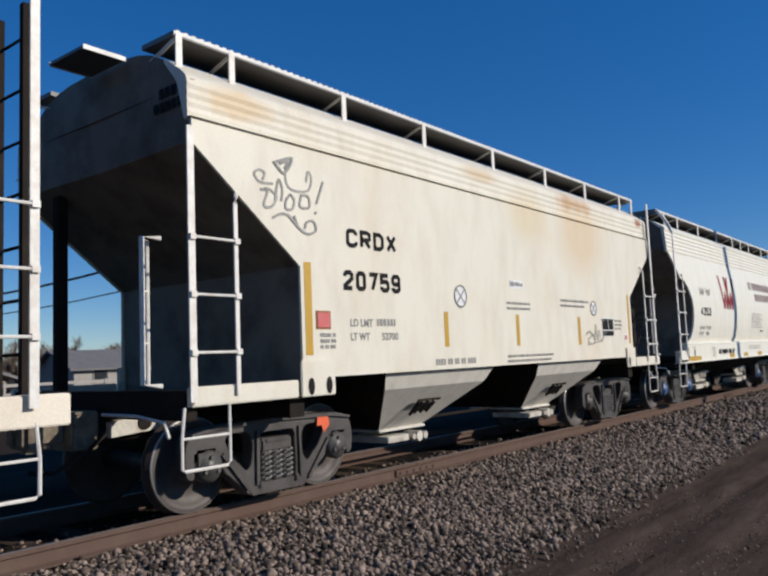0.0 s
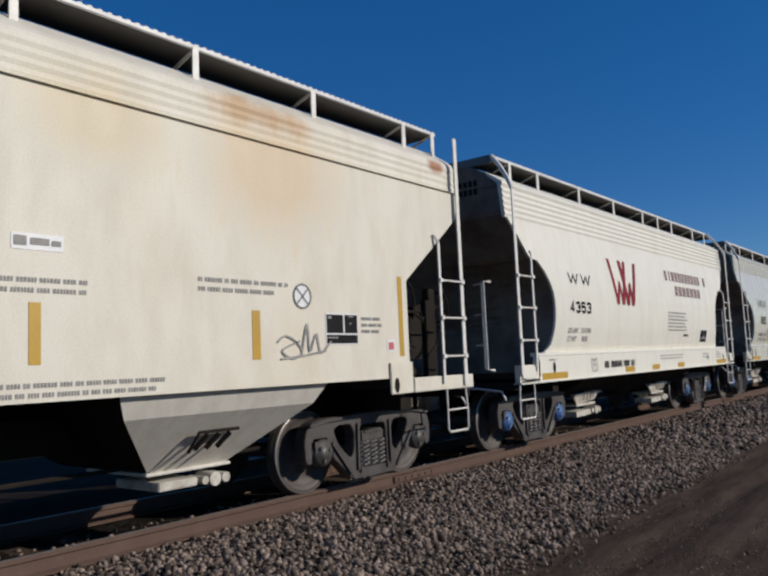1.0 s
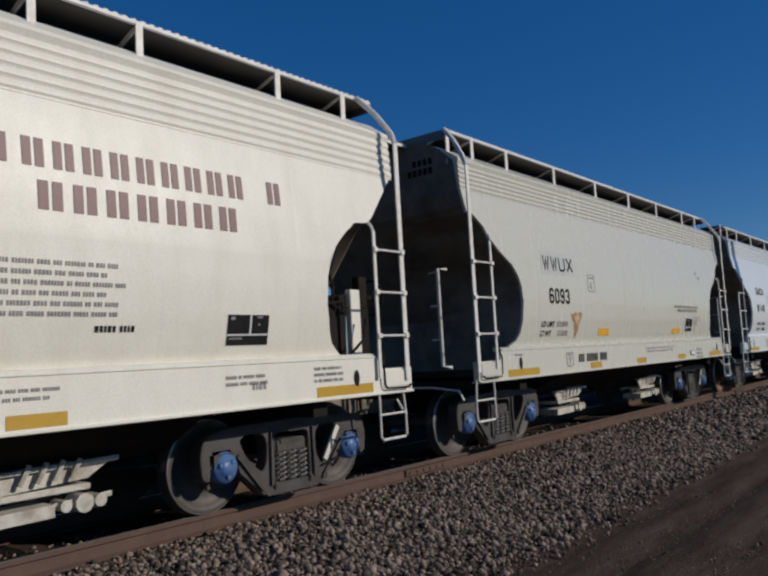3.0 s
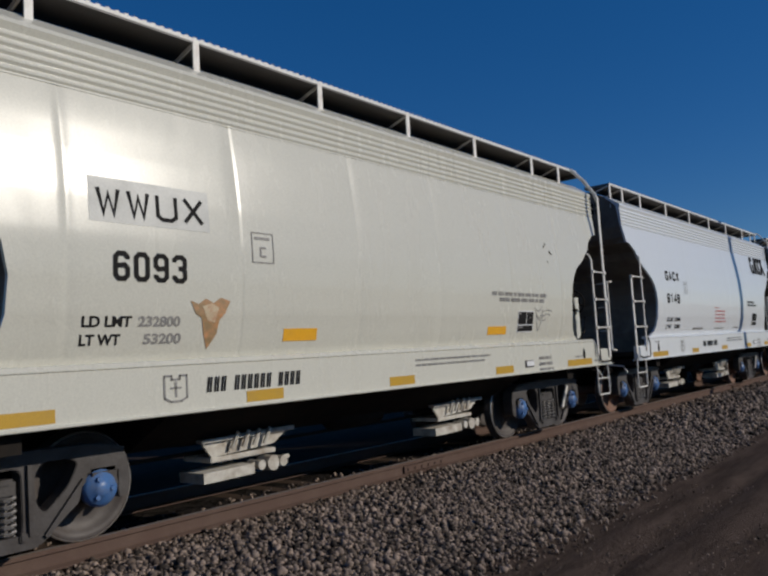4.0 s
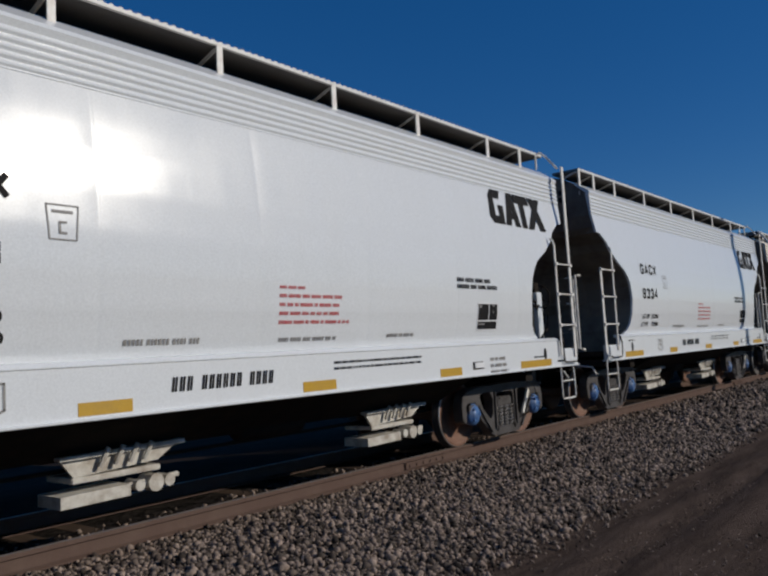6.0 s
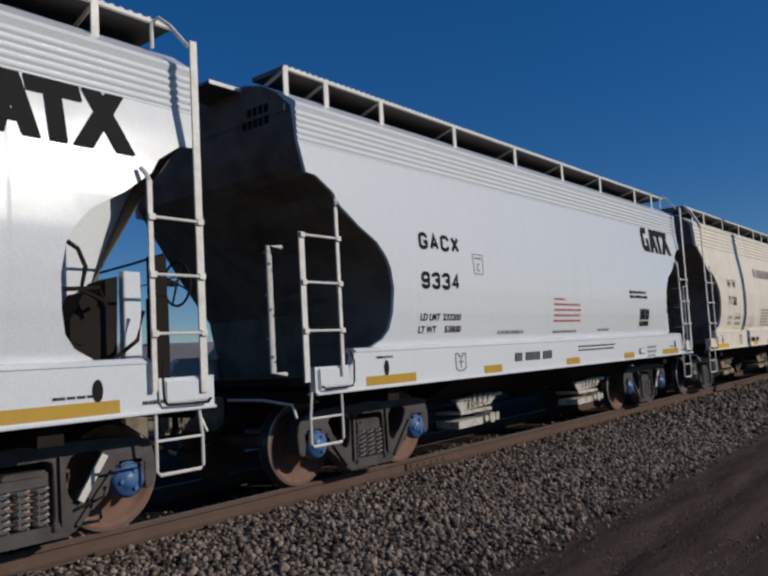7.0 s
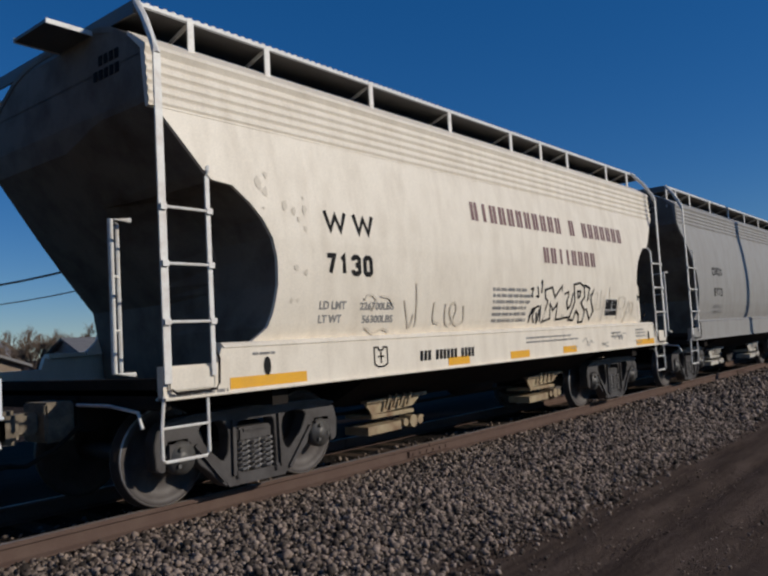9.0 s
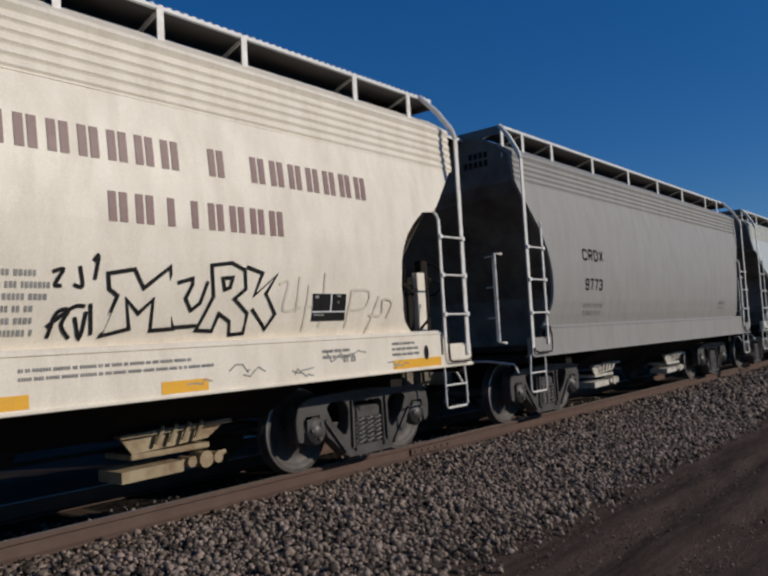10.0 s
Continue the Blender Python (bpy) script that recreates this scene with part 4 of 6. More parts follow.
def on_side(car, x, z, yf, ob, lift=0.004):
    """Lay a flat mesh, drawn in its own x and y, on a car's side with its origin at x, z."""
    ob.parent = car
    me = ob.data
    co = np.empty(len(me.vertices) * 3)
    me.vertices.foreach_get("co", co)
    co = co.reshape(-1, 3)
    out = [(x + p[0], -yf(z + p[1]) - bulge(car, x + p[0], z + p[1]) - lift - p[2], z + p[1]) for p in co]
    me.vertices.foreach_set("co", np.array(out).ravel())
    me.update()
    return ob


def words(car, text, x, z, height, width, mat, yf, bold=0.03, slant=0.0, label=""):
    """Lettering whose lower left corner stands at x, z; the letters' height and the line's width are in metres."""
    cu = bpy.data.curves.new("lettering", "FONT")
    cu.body, cu.size, cu.offset, cu.shear = text, 1.0, bold, slant
    ob = bpy.data.objects.new("lettering", cu)
    scene.collection.objects.link(ob)
    me = bpy.data.meshes.new_from_object(ob.evaluated_get(bpy.context.evaluated_depsgraph_get()))
    bpy.data.objects.remove(ob)
    co = np.empty(len(me.vertices) * 3)
    me.vertices.foreach_get("co", co)
    co = co.reshape(-1, 3)
    lo, hi = co.min(0), co.max(0)
    co[:, 0] = (co[:, 0] - lo[0]) / (hi[0] - lo[0]) * width
    co[:, 1] = (co[:, 1] - lo[1]) / (hi[1] - lo[1]) * height - height / 2
    me.vertices.foreach_set("co", co.ravel())
    me.materials.clear()
    me.materials.append(M[mat])
    return on_side(car, x, z + height / 2, yf, tagged(new("lettering", me), label))


GLYPHS = {
    "C": [[(1, .72), (1, .86), (.75, 1), (.25, 1), (0, .86), (0, .14), (.25, 0), (.75, 0), (1, .14), (1, .28)]],
    "G": [[(1, .74), (1, .86), (.75, 1), (.25, 1), (0, .86), (0, .14), (.25, 0), (.75, 0), (1, .14), (1, .44), (.55, .44)]],
    "R": [[(0, 0), (0, 1), (.75, 1), (1, .88), (1, .6), (.75, .48), (0, .48)], [(.45, .48), (1, 0)]],
    "D": [[(0, 0), (0, 1), (.65, 1), (1, .8), (1, .2), (.65, 0), (0, 0)]],
    "X": [[(0, 0), (1, 1)], [(0, 1), (1, 0)]],
    "W": [[(0, 1), (.25, 0), (.5, .8), (.75, 0), (1, 1)]],
    "U": [[(0, 1), (0, .14), (.25, 0), (.75, 0), (1, .14), (1, 1)]],
    "A": [[(0, 0), (.5, 1), (1, 0)], [(.2, .3), (.8, .3)]],
}
DIGITS = [
    [[(0, .5), (0, .86), (.25, 1), (.75, 1), (1, .86), (1, .14), (.75, 0), (.25, 0), (0, .14), (0, .5)]],
    [[(.2, .8), (.55, 1), (.55, 0)]],
    [[(0, .74), (0, .86), (.25, 1), (.75, 1), (1, .86), (1, .62), (0, .14), (0, 0), (1, 0)]],
    [[(0, .78), (0, .88), (.25, 1), (.75, 1), (1, .88), (1, .62), (.75, .52), (.4, .52)], [(.75, .52), (1, .42), (1, .12), (.75, 0), (.25, 0), (0, .12), (0, .22)]],
    [[(.75, 0), (.75, 1), (0, .3), (1.05, .3)]],
    [[(1, 1), (0, 1), (0, .55), (.75, .6), (1, .48), (1, .14), (.75, 0), (.25, 0), (0, .14), (0, .24)]],
    [[(1, .78), (1, .86), (.75, 1), (.25, 1), (0, .86), (0, .14), (.25, 0), (.75, 0), (1, .14), (1, .42), (.75, .55), (0, .5)]],
    [[(0, 1), (1, 1), (.4, 0)]],
    [[(.25, .52), (0, .64), (0, .88), (.25, 1), (.75, 1), (1, .88), (1, .64), (.75, .52), (.25, .52)], [(.25, .52), (0, .4), (0, .12), (.25, 0), (.75, 0), (1, .12), (1, .4), (.75, .52)]],
    [[(0, .22), (0, .14), (.25, 0), (.75, 0), (1, .14), (1, .86), (.75, 1), (.25, 1), (0, .86), (0, .58), (.25, .45), (1, .5)]],
]


def ribbon(bm, pts, w, lift=0.0):
    """A band of one width along a line of points, mitred at the bends."""
    pts = [Vector(p) for p in pts]
    rows = []
    for i, p in enumerate(pts):
        a = (p - pts[i - 1]).normalized() if i else (pts[1] - p).normalized()
        b = (pts[i + 1] - p).normalized() if i + 1 < len(pts) else a
        if i == 0 and (pts[0] - pts[-1]).length < 1e-6:
            a = (pts[0] - pts[-2]).normalized()
        if i == len(pts) - 1 and (pts[0] - pts[-1]).length < 1e-6:
            b = (pts[1] - pts[0]).normalized()
        n = Vector((-a.y - b.y, a.x + b.x))
        n = n.normalized() if n.length > 1e-3 else Vector((-a.y, a.x))
        n *= w / 2 / max(0.55, n.dot(Vector((-a.y, a.x))))
        rows.append([bm.verts.new((p.x + n.x, p.y + n.y, lift)), bm.verts.new((p.x - n.x, p.y - n.y, lift))])
    for a, b in zip(rows, rows[1:]):
        bm.faces.new((a[0], a[1], b[1], b[0]))


def gothic(car, text, x, z, height, width, mat, yf, weight=0.2, label=""):
    """Squared block capitals and figures, as stencilled on railway cars."""
    bm = bmesh.new()
    step = width / (len(text) - 0.2)
    sw = weight * height
    k = 0
    for i, c in enumerate(text):
        if c == " ":
            continue
        for line in DIGITS[int(c)] if c.isdigit() else GLYPHS[c]:
            k += 1
            ribbon(bm, [(i * step + sw / 2 + u * (step * 0.8 - sw), -height / 2 + sw / 2 + v * (height - sw)) for u, v in line], sw, 0.0006 * (k % 3))
    me = mesh_of(bm, "lettering", mat, fix=False)
    return on_side(car, x, z + height / 2, yf, tagged(new("lettering", me), label))


def tag_stroke(car, path, w, mat, yf, lift, label):
    """One sprayed line, smoothed through its points."""
    fine = []
    for i in range(len(path) - 1):
        p0, p1, p2, p3 = path[max(i - 1, 0)], path[i], path[i + 1], path[min(i + 2, len(path) - 1)]
        for k in range(5):
            u = k / 5
            fine.append(tuple(0.5 * (2 * p1[d] + (p2[d] - p0[d]) * u + (2 * p0[d] - 5 * p1[d] + 4 * p2[d] - p3[d]) * u * u + (3 * p1[d] - p0[d] - 3 * p2[d] + p3[d]) * u ** 3) for d in (0, 1)))
    bm = bmesh.new()
    zc = path[0][1]
    ribbon(bm, [(p[0], p[1] - zc) for p in fine + [path[-1]]], w)
    return on_side(car, 0.0, zc, yf, tagged(new("graffiti_stroke", mesh_of(bm, "graffiti_stroke", mat, fix=False)), label), lift)


def plate(car, name, x0, x1, z0, z1, mat, yf, lift=0.004, label="", thick=0.003):
    bm = bmesh.new()
    h, w = (z1 - z0) / 2, x1 - x0
    box(bm, 0, w, -h, h, -thick, 0)
    net(bm)
    me = mesh_of(bm, name, mat)
    return on_side(car, x0, (z0 + z1) / 2, yf, tagged(new(name, me), label), lift)


def shape(car, name, polys, mat, yf, lift=0.005, label=""):
    """Flat painted polygons in the side's x-z plane."""
    bm = bmesh.new()
    zc = sum(p[1] for q in polys for p in q) / sum(len(q) for q in polys)
    for q in polys:
        f = bm.faces.new([bm.verts.new((p[0], p[1] - zc, 0)) for p in q])
    net(bm)
    me = mesh_of(bm, name, mat)
    return on_side(car, 0.0, zc, yf, tagged(new(name, me), label), lift)


def net(bm):
    """Cut a flat mesh along a grid, so that it can follow a curved side."""
    for axis, step in ((0, 0.15), (1, 0.1)):
        lo, hi = min(v.co[axis] for v in bm.verts), max(v.co[axis] for v in bm.verts)
        if hi - lo > 1.6 * step and len(bm.faces) < 60:
            no = Vector((1, 0, 0)) if axis == 0 else Vector((0, 1, 0))
            for k in range(1, int((hi - lo) / step) + 1):
                bmesh.ops.bisect_plane(bm, geom=bm.verts[:] + bm.edges[:] + bm.faces[:], plane_co=no * (lo + k * step), plane_no=no)


def stroke(pts, w):
    """A painted stroke along a line of points, as quads."""
    out = []
    for p, q in zip(pts, pts[1:]):
        d = Vector((q[0] - p[0], q[1] - p[1]))
        if d.length < 1e-6:
            continue
        n = Vector((-d.y, d.x)).normalized() * w / 2
        e = d.normalized() * w * 0.3
        out.append([(p[0] + n.x - e.x, p[1] + n.y - e.y), (p[0] - n.x - e.x, p[1] - n.y - e.y), (q[0] - n.x + e.x, q[1] - n.y + e.y), (q[0] + n.x + e.x, q[1] + n.y + e.y)])
    return out


def scrawl(car, x, z, w, h, rng, count, mat, yf, width, label):
    """Looping spray-paint strokes that fill a box."""
    for k in range(count):
        cx, cz = x + w * (k + 0.5) / count + rng.uniform(-0.05, 0.05) * w, z + h * rng.uniform(0.3, 0.7)
        rx, rz, a0, turn = w / count * rng.uniform(0.4, 0.9), h * rng.uniform(0.25, 0.5), rng.uniform(0, 6), rng.choice((-1, 1)) * rng.uniform(3, 8)
        tag_stroke(car, [(cx + rx * math.cos(a0 + turn * i / 10), cz + rz * math.sin(a0 * 1.3 + turn * 0.8 * i / 10)) for i in range(11)], width, mat, yf, 0.006 + 0.0007 * k, label)


def text_block(car, x, z, w, lines, height, gap, mat, yf, rng, label="rows of small stencilled text"):
    """Small unreadable writing: word-long bars, line by line from the top."""
    polys = []
    for i in range(lines):
        top, q, stop = z - i * gap, x, x + w * rng.uniform(0.8, 1.0)
        while q < stop - 0.02:
            for _ in range(rng.randint(2, 7)):
                n = height * rng.uniform(0.35, 0.62)
                if q + n < stop:
                    polys.append([(q, top), (q, top - height), (q + n, top - height), (q + n, top)])
                q += n + height * 0.24
            q += height * 0.5
    return tagged(shape(car, "stencil", polys, mat, yf, 0.0045, label), kind="stuff")


def name_bars(car, x, z, height, width, letters, mat, yf, label="", slant=0.0):
    """A company name as plain upright bars, one a letter, a space where the string has one."""
    step = width / len(letters)
    for i, c in enumerate(letters):
        if c != " ":
            w, e = step * 0.29, slant * height
            polys = []
            for p in ((0.5,) if c == "1" else (0.25, 0.65)):
                q = x + (i + p) * step - w / 2
                polys.append([(q, z), (q + w, z), (q + w + e, z + height), (q + e, z + height)])
            shape(car, "letter_bar", polys, mat, yf, 0.005, label)


def decal_panel(car, x, z, w, h, yf, edge=True):
    """A black consolidated-data panel of three fields, ruled in white."""
    plate(car, "decal", x, x + w, z, z + h, "decal", yf, 0.005)
    g = 0.014 if edge else 0.003
    for a, b, c, d in ((g, w * 0.525, h * 0.37, h - g), (w * 0.575, w - g, h * 0.37, h - g), (g, w - g, g, h * 0.315)):
        plate(car, "decal_field", x + a, x + b, z + c, z + d, "black", yf, 0.009)
    for a, b, c, d in ((0.06, 0.16, 0.82, 0.92), (0.70, 0.82, 0.88, 0.94), (0.73, 0.77, 0.64, 0.71), (0.05, 0.35, 0.20, 0.25)):
        plate(car, "decal_print", x + a * w, x + b * w, z + c * h, z + d * h, "ink", yf, 0.013)


def ring(car, x, z, r, mat, yf, label=""):
    polys = stroke([(x + r * math.cos(k * math.tau / 20), z + r * math.sin(k * math.tau / 20)) for k in range(21)], r * 0.16)
    polys += stroke([(x - r * 0.6, z + r * 0.6), (x + r * 0.6, z - r * 0.6)], r * 0.16) + stroke([(x - r * 0.6, z - r * 0.6), (x + r * 0.6, z + r * 0.6)], r * 0.16)
    shape(car, "inspection_mark", polys, mat, yf, 0.008, label)


def new_car(label, x, stock="hopper cars of the train"):
    car = thing("covered_hopper_car", label, "railway car", stock)
    car.location.x = x
    CARS.append((car, x))
    return car


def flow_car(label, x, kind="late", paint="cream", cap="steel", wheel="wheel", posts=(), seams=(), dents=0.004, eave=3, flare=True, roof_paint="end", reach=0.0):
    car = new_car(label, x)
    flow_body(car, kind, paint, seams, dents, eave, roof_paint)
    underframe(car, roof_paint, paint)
    pockets_flow(car, (3.83, 7.75) if kind == "early" else (4.03, 7.82), "gate_rust" if paint == "cream_b" else "gate")
    trucks(car, cap, wheel)
    roofwalk(car, posts, (0.06, LB - 0.1), hips=flare)
    hatch(car, 0.9, LB - 0.9)
    rungs = (1.66, 2.14, 2.61)
    near = 0.06 if kind == "early" else 0.0
    y = -1.65
    if flare:
        ladder(car, -0.04 + near, 0.42 + near, y, 3.93, 3.02, rungs, flare=1)
        ladder(car, LB - 0.12 + reach * 0.87, LB - 0.60 + reach * 0.87, y, 4.3 if reach else 3.93, 2.92, rungs, flare=0 if reach else -1)
        if reach:
            bm = bmesh.new()
            box(bm, LB, LB + reach + 0.1, -1.63, -1.45, 1.02, 1.25, 0.01)
            part("end_side_sill", bm, paint, car)
            for y1 in (-1.24, -0.80):
                bm = bmesh.new()
                box(bm, LB + reach - 0.09, LB + reach - 0.03, y1 - 0.03, y1 + 0.03, 1.1, 4.3)
                part("stile", bm, "under", car, "dark stile of the end ladder")
            for k in range(7):
                bm = bmesh.new()
                tube(bm, [(LB + reach - 0.02, -1.24, 1.55 + 0.42 * k), (LB + reach - 0.02, -0.80, 1.55 + 0.42 * k)], 0.014)
                part("rung", bm, "under", car)
    else:
        ladder(car, -0.15, 0.37, y, 2.64, 3.04, rungs)
        ladder(car, LB - 0.13, LB - 0.61, y, 4.22, 3.02, rungs)
        bm = bmesh.new()
        tube(bm, [(LB - 0.30, -1.31, 4.22), (LB - 0.30, -1.31, 4.46), (LB - 0.26, -1.36, 4.50), (LB - 0.20, -1.44, 4.42), (LB - 0.13, -1.60, 4.20)], 0.018)
        part("walkway_grab", bm, "rail_white", car)
    stirrup(car, -0.05 + near, 0.38 + near, -1.62)
    stirrup(car, LB - 0.16 + reach, LB - 0.58 + reach, -1.62)
    for f in (lambda x: x, lambda x: LB - x):
        bm = bmesh.new()
        tube(bm, [(f(0.50), -1.66, 1.45), (f(0.54), -1.675, 1.34), (f(0.53), -1.675, 1.13), (f(0.50), -1.675, 1.085), (f(0.10), -1.675, 1.075), (f(0.06), -1.665, 1.11)], 0.011, 5)
        part("hand_hold", bm, "under", car)
    return car


def strips(car, places, yf, mat="yellow", z=1.06, h=0.10):
    for a, b in places:
        plate(car, "reflector", a, b, z, z + h, mat, yf, 0.004, "amber reflective strip")


def slot(car, x, z, yf):
    shape(car, "lifting_hole", [[(x + 0.045 * math.cos(k * math.tau / 16), z + 0.075 * math.sin(k * math.tau / 16) * (1.15 if abs(math.sin(k * math.tau / 16)) > 0.5 else 1)) for k in range(16)]], "black", yf, 0.005)


POSTS_LATE = (0.08, 0.70, 1.67, 3.26, 4.94, 6.56, 8.15, 9.87, 10.83)
POSTS_EARLY = (0.64, 1.58, 3.22, 4.87, 6.51, 7.47, 8.43, 10.07, 11.08)
SEAMS = (1.78, 3.45, 5.10, 6.63, 8.38, 9.95)
rng = random.Random(11)


def sill_writing(car, mat="ink", late=False):
    yf = flow_y
    if late:
        plate(car, "card_holder", 8.60, 8.86, 1.11, 1.21, "truck", yf, 0.004, "small metal card holder", 0.012)
        plate(car, "card", 8.635, 8.85, 1.13, 1.20, "decal", yf, 0.017)
        text_block(car, 9.03, 1.25, 0.50, 3, 0.045, 0.085, "ink", yf, rng)
        text_block(car, 10.25, 1.215, 0.35, 1, 0.022, 0.06, mat, yf, rng)
        text_block(car, 10.98, 1.13, 0.62, 1, 0.03, 0.06, mat, yf, rng)
        text_block(car, 6.0, 1.34, 1.7, 2, 0.026, 0.06, mat, yf, rng)
        text_block(car, 0.95, 1.37, 0.32, 1, 0.025, 0.06, mat, yf, rng)
        slot(car, 1.12, 1.24, yf)
        slot(car, LB - 1.08, 1.24, yf)
        return
    text_block(car, 6.0, 1.34, 1.7, 2, 0.026, 0.06, mat, yf, rng)
    text_block(car, 9.0, 1.33, 0.5, 2, 0.03, 0.06, mat, yf, rng)
    text_block(car, 10.1, 1.36, 0.5, 3, 0.03, 0.06, mat, yf, rng)
    text_block(car, 9.3, 1.25, 0.25, 1, 0.06, 0.06, mat, yf, rng)
    text_block(car, 0.05, 1.075, 0.65, 1, 0.03, 0.06, mat, yf, rng)
    text_block(car, 0.95, 1.37, 0.32, 1, 0.025, 0.06, mat, yf, rng)
    slot(car, 1.12, 1.24, yf)
    slot(car, LB - 0.95, 1.22, yf)


def load_box(car, x, mat="ink"):
    polys = stroke([(x, 1.34), (x, 1.16), (x + 0.06, 1.13), (x + 0.16, 1.13), (x + 0.22, 1.16), (x + 0.22, 1.34), (x + 0.15, 1.34), (x + 0.15, 1.31), (x + 0.07, 1.31), (x + 0.07, 1.34), (x, 1.34)], 0.018)
    polys += stroke([(x + 0.11, 1.29), (x + 0.11, 1.17)], 0.02) + stroke([(x + 0.06, 1.24), (x + 0.16, 1.24)], 0.016)
    shape(car, "load_mark", polys, mat, flow_y, 0.005)


# a grey hopper car that leaves first, seen by its trailing end
car = flow_car("pale covered hopper car with a rust-stained white ladder", -8.75, "early", "cream_b", posts=POSTS_EARLY, seams=SEAMS, reach=0.6)
sill_writing(car)


def flat_y(z):
    return 1.60


def flat_car(x):
    """Straight-sided car with sloping ends and two grey hoppers that hang below the sides."""
    car = new_car("flat-sided cream covered hopper car with rust stains and graffiti", x)
    for s in (-1, 1):
        bm = bmesh.new()
        pts = [(0.08, 3.62), (0.08, 3.38), (1.38, 2.36), (1.38, 1.44), (1.38, 1.24), (10.28, 1.24), (10.28, 2.38), (11.42, 3.26), (11.48, 3.62)]
        a, b = s * 1.60, s * 1.57
        prism(bm, pts, min(a, b), max(a, b))
        part("side_sheet", bm, "cream_flat", car)
        bm = bmesh.new()
        prof = [(1.566 + (0.008 if i % 2 else 0.0), 3.62 + 0.34 * i / 8) for i in range(9)]
        prism(bm, [(s * y, z) for y, z in [(1.52, 3.60), (1.63, 3.605)] + prof + [(1.55, 4.0), (1.49, 4.058), (1.24, 4.23), (1.23, 4.20), (1.42, 3.97)]], 0.06, 11.48, "x")
        part("ribbed_eave", bm, "cream_flat", car, "cream eave strip with rust patches")
        for x0, x1 in ((1.33, 1.82), (9.88, 10.30)):
            bm = bmesh.new()
            box(bm, x0, x1, min(s * 1.60, s * 1.63), max(s * 1.60, s * 1.63), 1.06, 1.42, 0.008)
            part("jacking_pad", bm, "cream_flat", car)
        for x0, x1 in ((0.02, 1.29), (10.32, LB - 0.06)):
            bm = bmesh.new()
            box(bm, x0, x1, min(s * 1.55, s * 1.63), max(s * 1.55, s * 1.63), 1.06, 1.23, 0.01)
            part("end_side_sill", bm, "cream_flat", car)
    for hi in (0, 1):
        bm = bmesh.new()
        strip = []
        for z, q in ((3.97, 0.10), (3.40, 0.10), (2.37, 1.40), (1.05, 1.42)) if not hi else ((3.97, 0.24), (3.30, 0.24), (2.38, 1.44), (1.05, 1.46)):
            row = [(bm.verts.new((LB - q - d * (1 - abs(v)) if hi else q + d * (1 - abs(v)), v * 1.565, z)), bm.verts.new((LB - q - 0.05 if hi else q + 0.05, v * 1.565, z))) for v in (-1, -0.8, 0, 0.8, 1) for d in [0.04]]
            strip.append(row)
        for a, b in zip(strip, strip[1:]):
            for k in range(4):
                for w in (0, 1):
                    bm.faces.new((a[k][w], a[k + 1][w], b[k + 1][w], b[k][w]))
            for k in (0, 4):
                bm.faces.new((a[k][0], a[k][1], b[k][1], b[k][0]))
        part("end_sheet", bm, "end", car, "sloping end sheet in grimy cream darkened for shade")
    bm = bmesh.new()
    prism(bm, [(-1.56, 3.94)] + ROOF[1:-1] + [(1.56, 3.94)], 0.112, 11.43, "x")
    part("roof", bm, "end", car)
    underframe(car, "end", "under", 0.80, (0.092, -1.44, 3.93))
    bm = bmesh.new()
    box(bm, 0.16, 0.28, 0.86, 0.98, 1.08, 3.32, 0.01)
    part("end_post", bm, "under", car)
    bm = bmesh.new()
    prism(bm, [(0.04, 0.76), (0.62, 0.80), (0.86, 0.86), (0.86, 0.96), (0.30, 0.99), (0.14, 0.92), (0.04, 0.90)], -0.36, -0.27)
    sill = part("draft_sill", bm, "gate", car, "dusty cream draft sill end")
    bm = bmesh.new()
    tube(bm, [(0.40, -0.375, 0.88), (0.40, -0.30, 0.88)], 0.075, 14)
    part("sill_hole", bm, "under", sill)
    trucks(car, "steel", "wheel", (0.62, 2.40, 9.30, 11.08))
    roofwalk(car, (0.13, 0.75, 2.40, 3.98, 5.74, 7.44, 9.03, 10.68, 11.32), (0.08, 11.40), 4.46, 1.36, hips=False)
    hatch(car, 1.0, LB - 1.0)
    for c in (3.98, 7.72):
        bm = bmesh.new()
        rows = []
        for z, wx, wy in ((1.26, 1.22, 1.545), (1.04, 1.10, 1.42), (0.50, 0.46, 0.78)):
            rows.append([bm.verts.new((c + sx * wx, sy * wy, z)) for sx, sy in ((-1, -1), (1, -1), (1, 1), (-1, 1))])
        for a, b in zip(rows, rows[1:]):
            for k in range(4):
                bm.faces.new((a[k], a[(k + 1) % 4], b[(k + 1) % 4], b[k]))
        bm.faces.new(rows[-1])
        # end faces take the near-black colour, which paints their shade
        for f in bm.faces:
            f.material_index = 1 if abs(f.calc_center_median().x - c) > 0.3 else 0
        hop = part("hopper", bm, ("hopper", "under"), car, "grey discharge hopper with shade painted on its ends")
        bm = bmesh.new()
        box(bm, c - 0.50, c + 0.48, -0.83, 0.2, 0.47, 0.50, 0.008)
        part("hopper_flange", bm, "hopper", car)
        bm = bmesh.new()
        box(bm, c - 0.42, c + 0.02, -0.90, -0.2, 0.33, 0.41, 0.01)
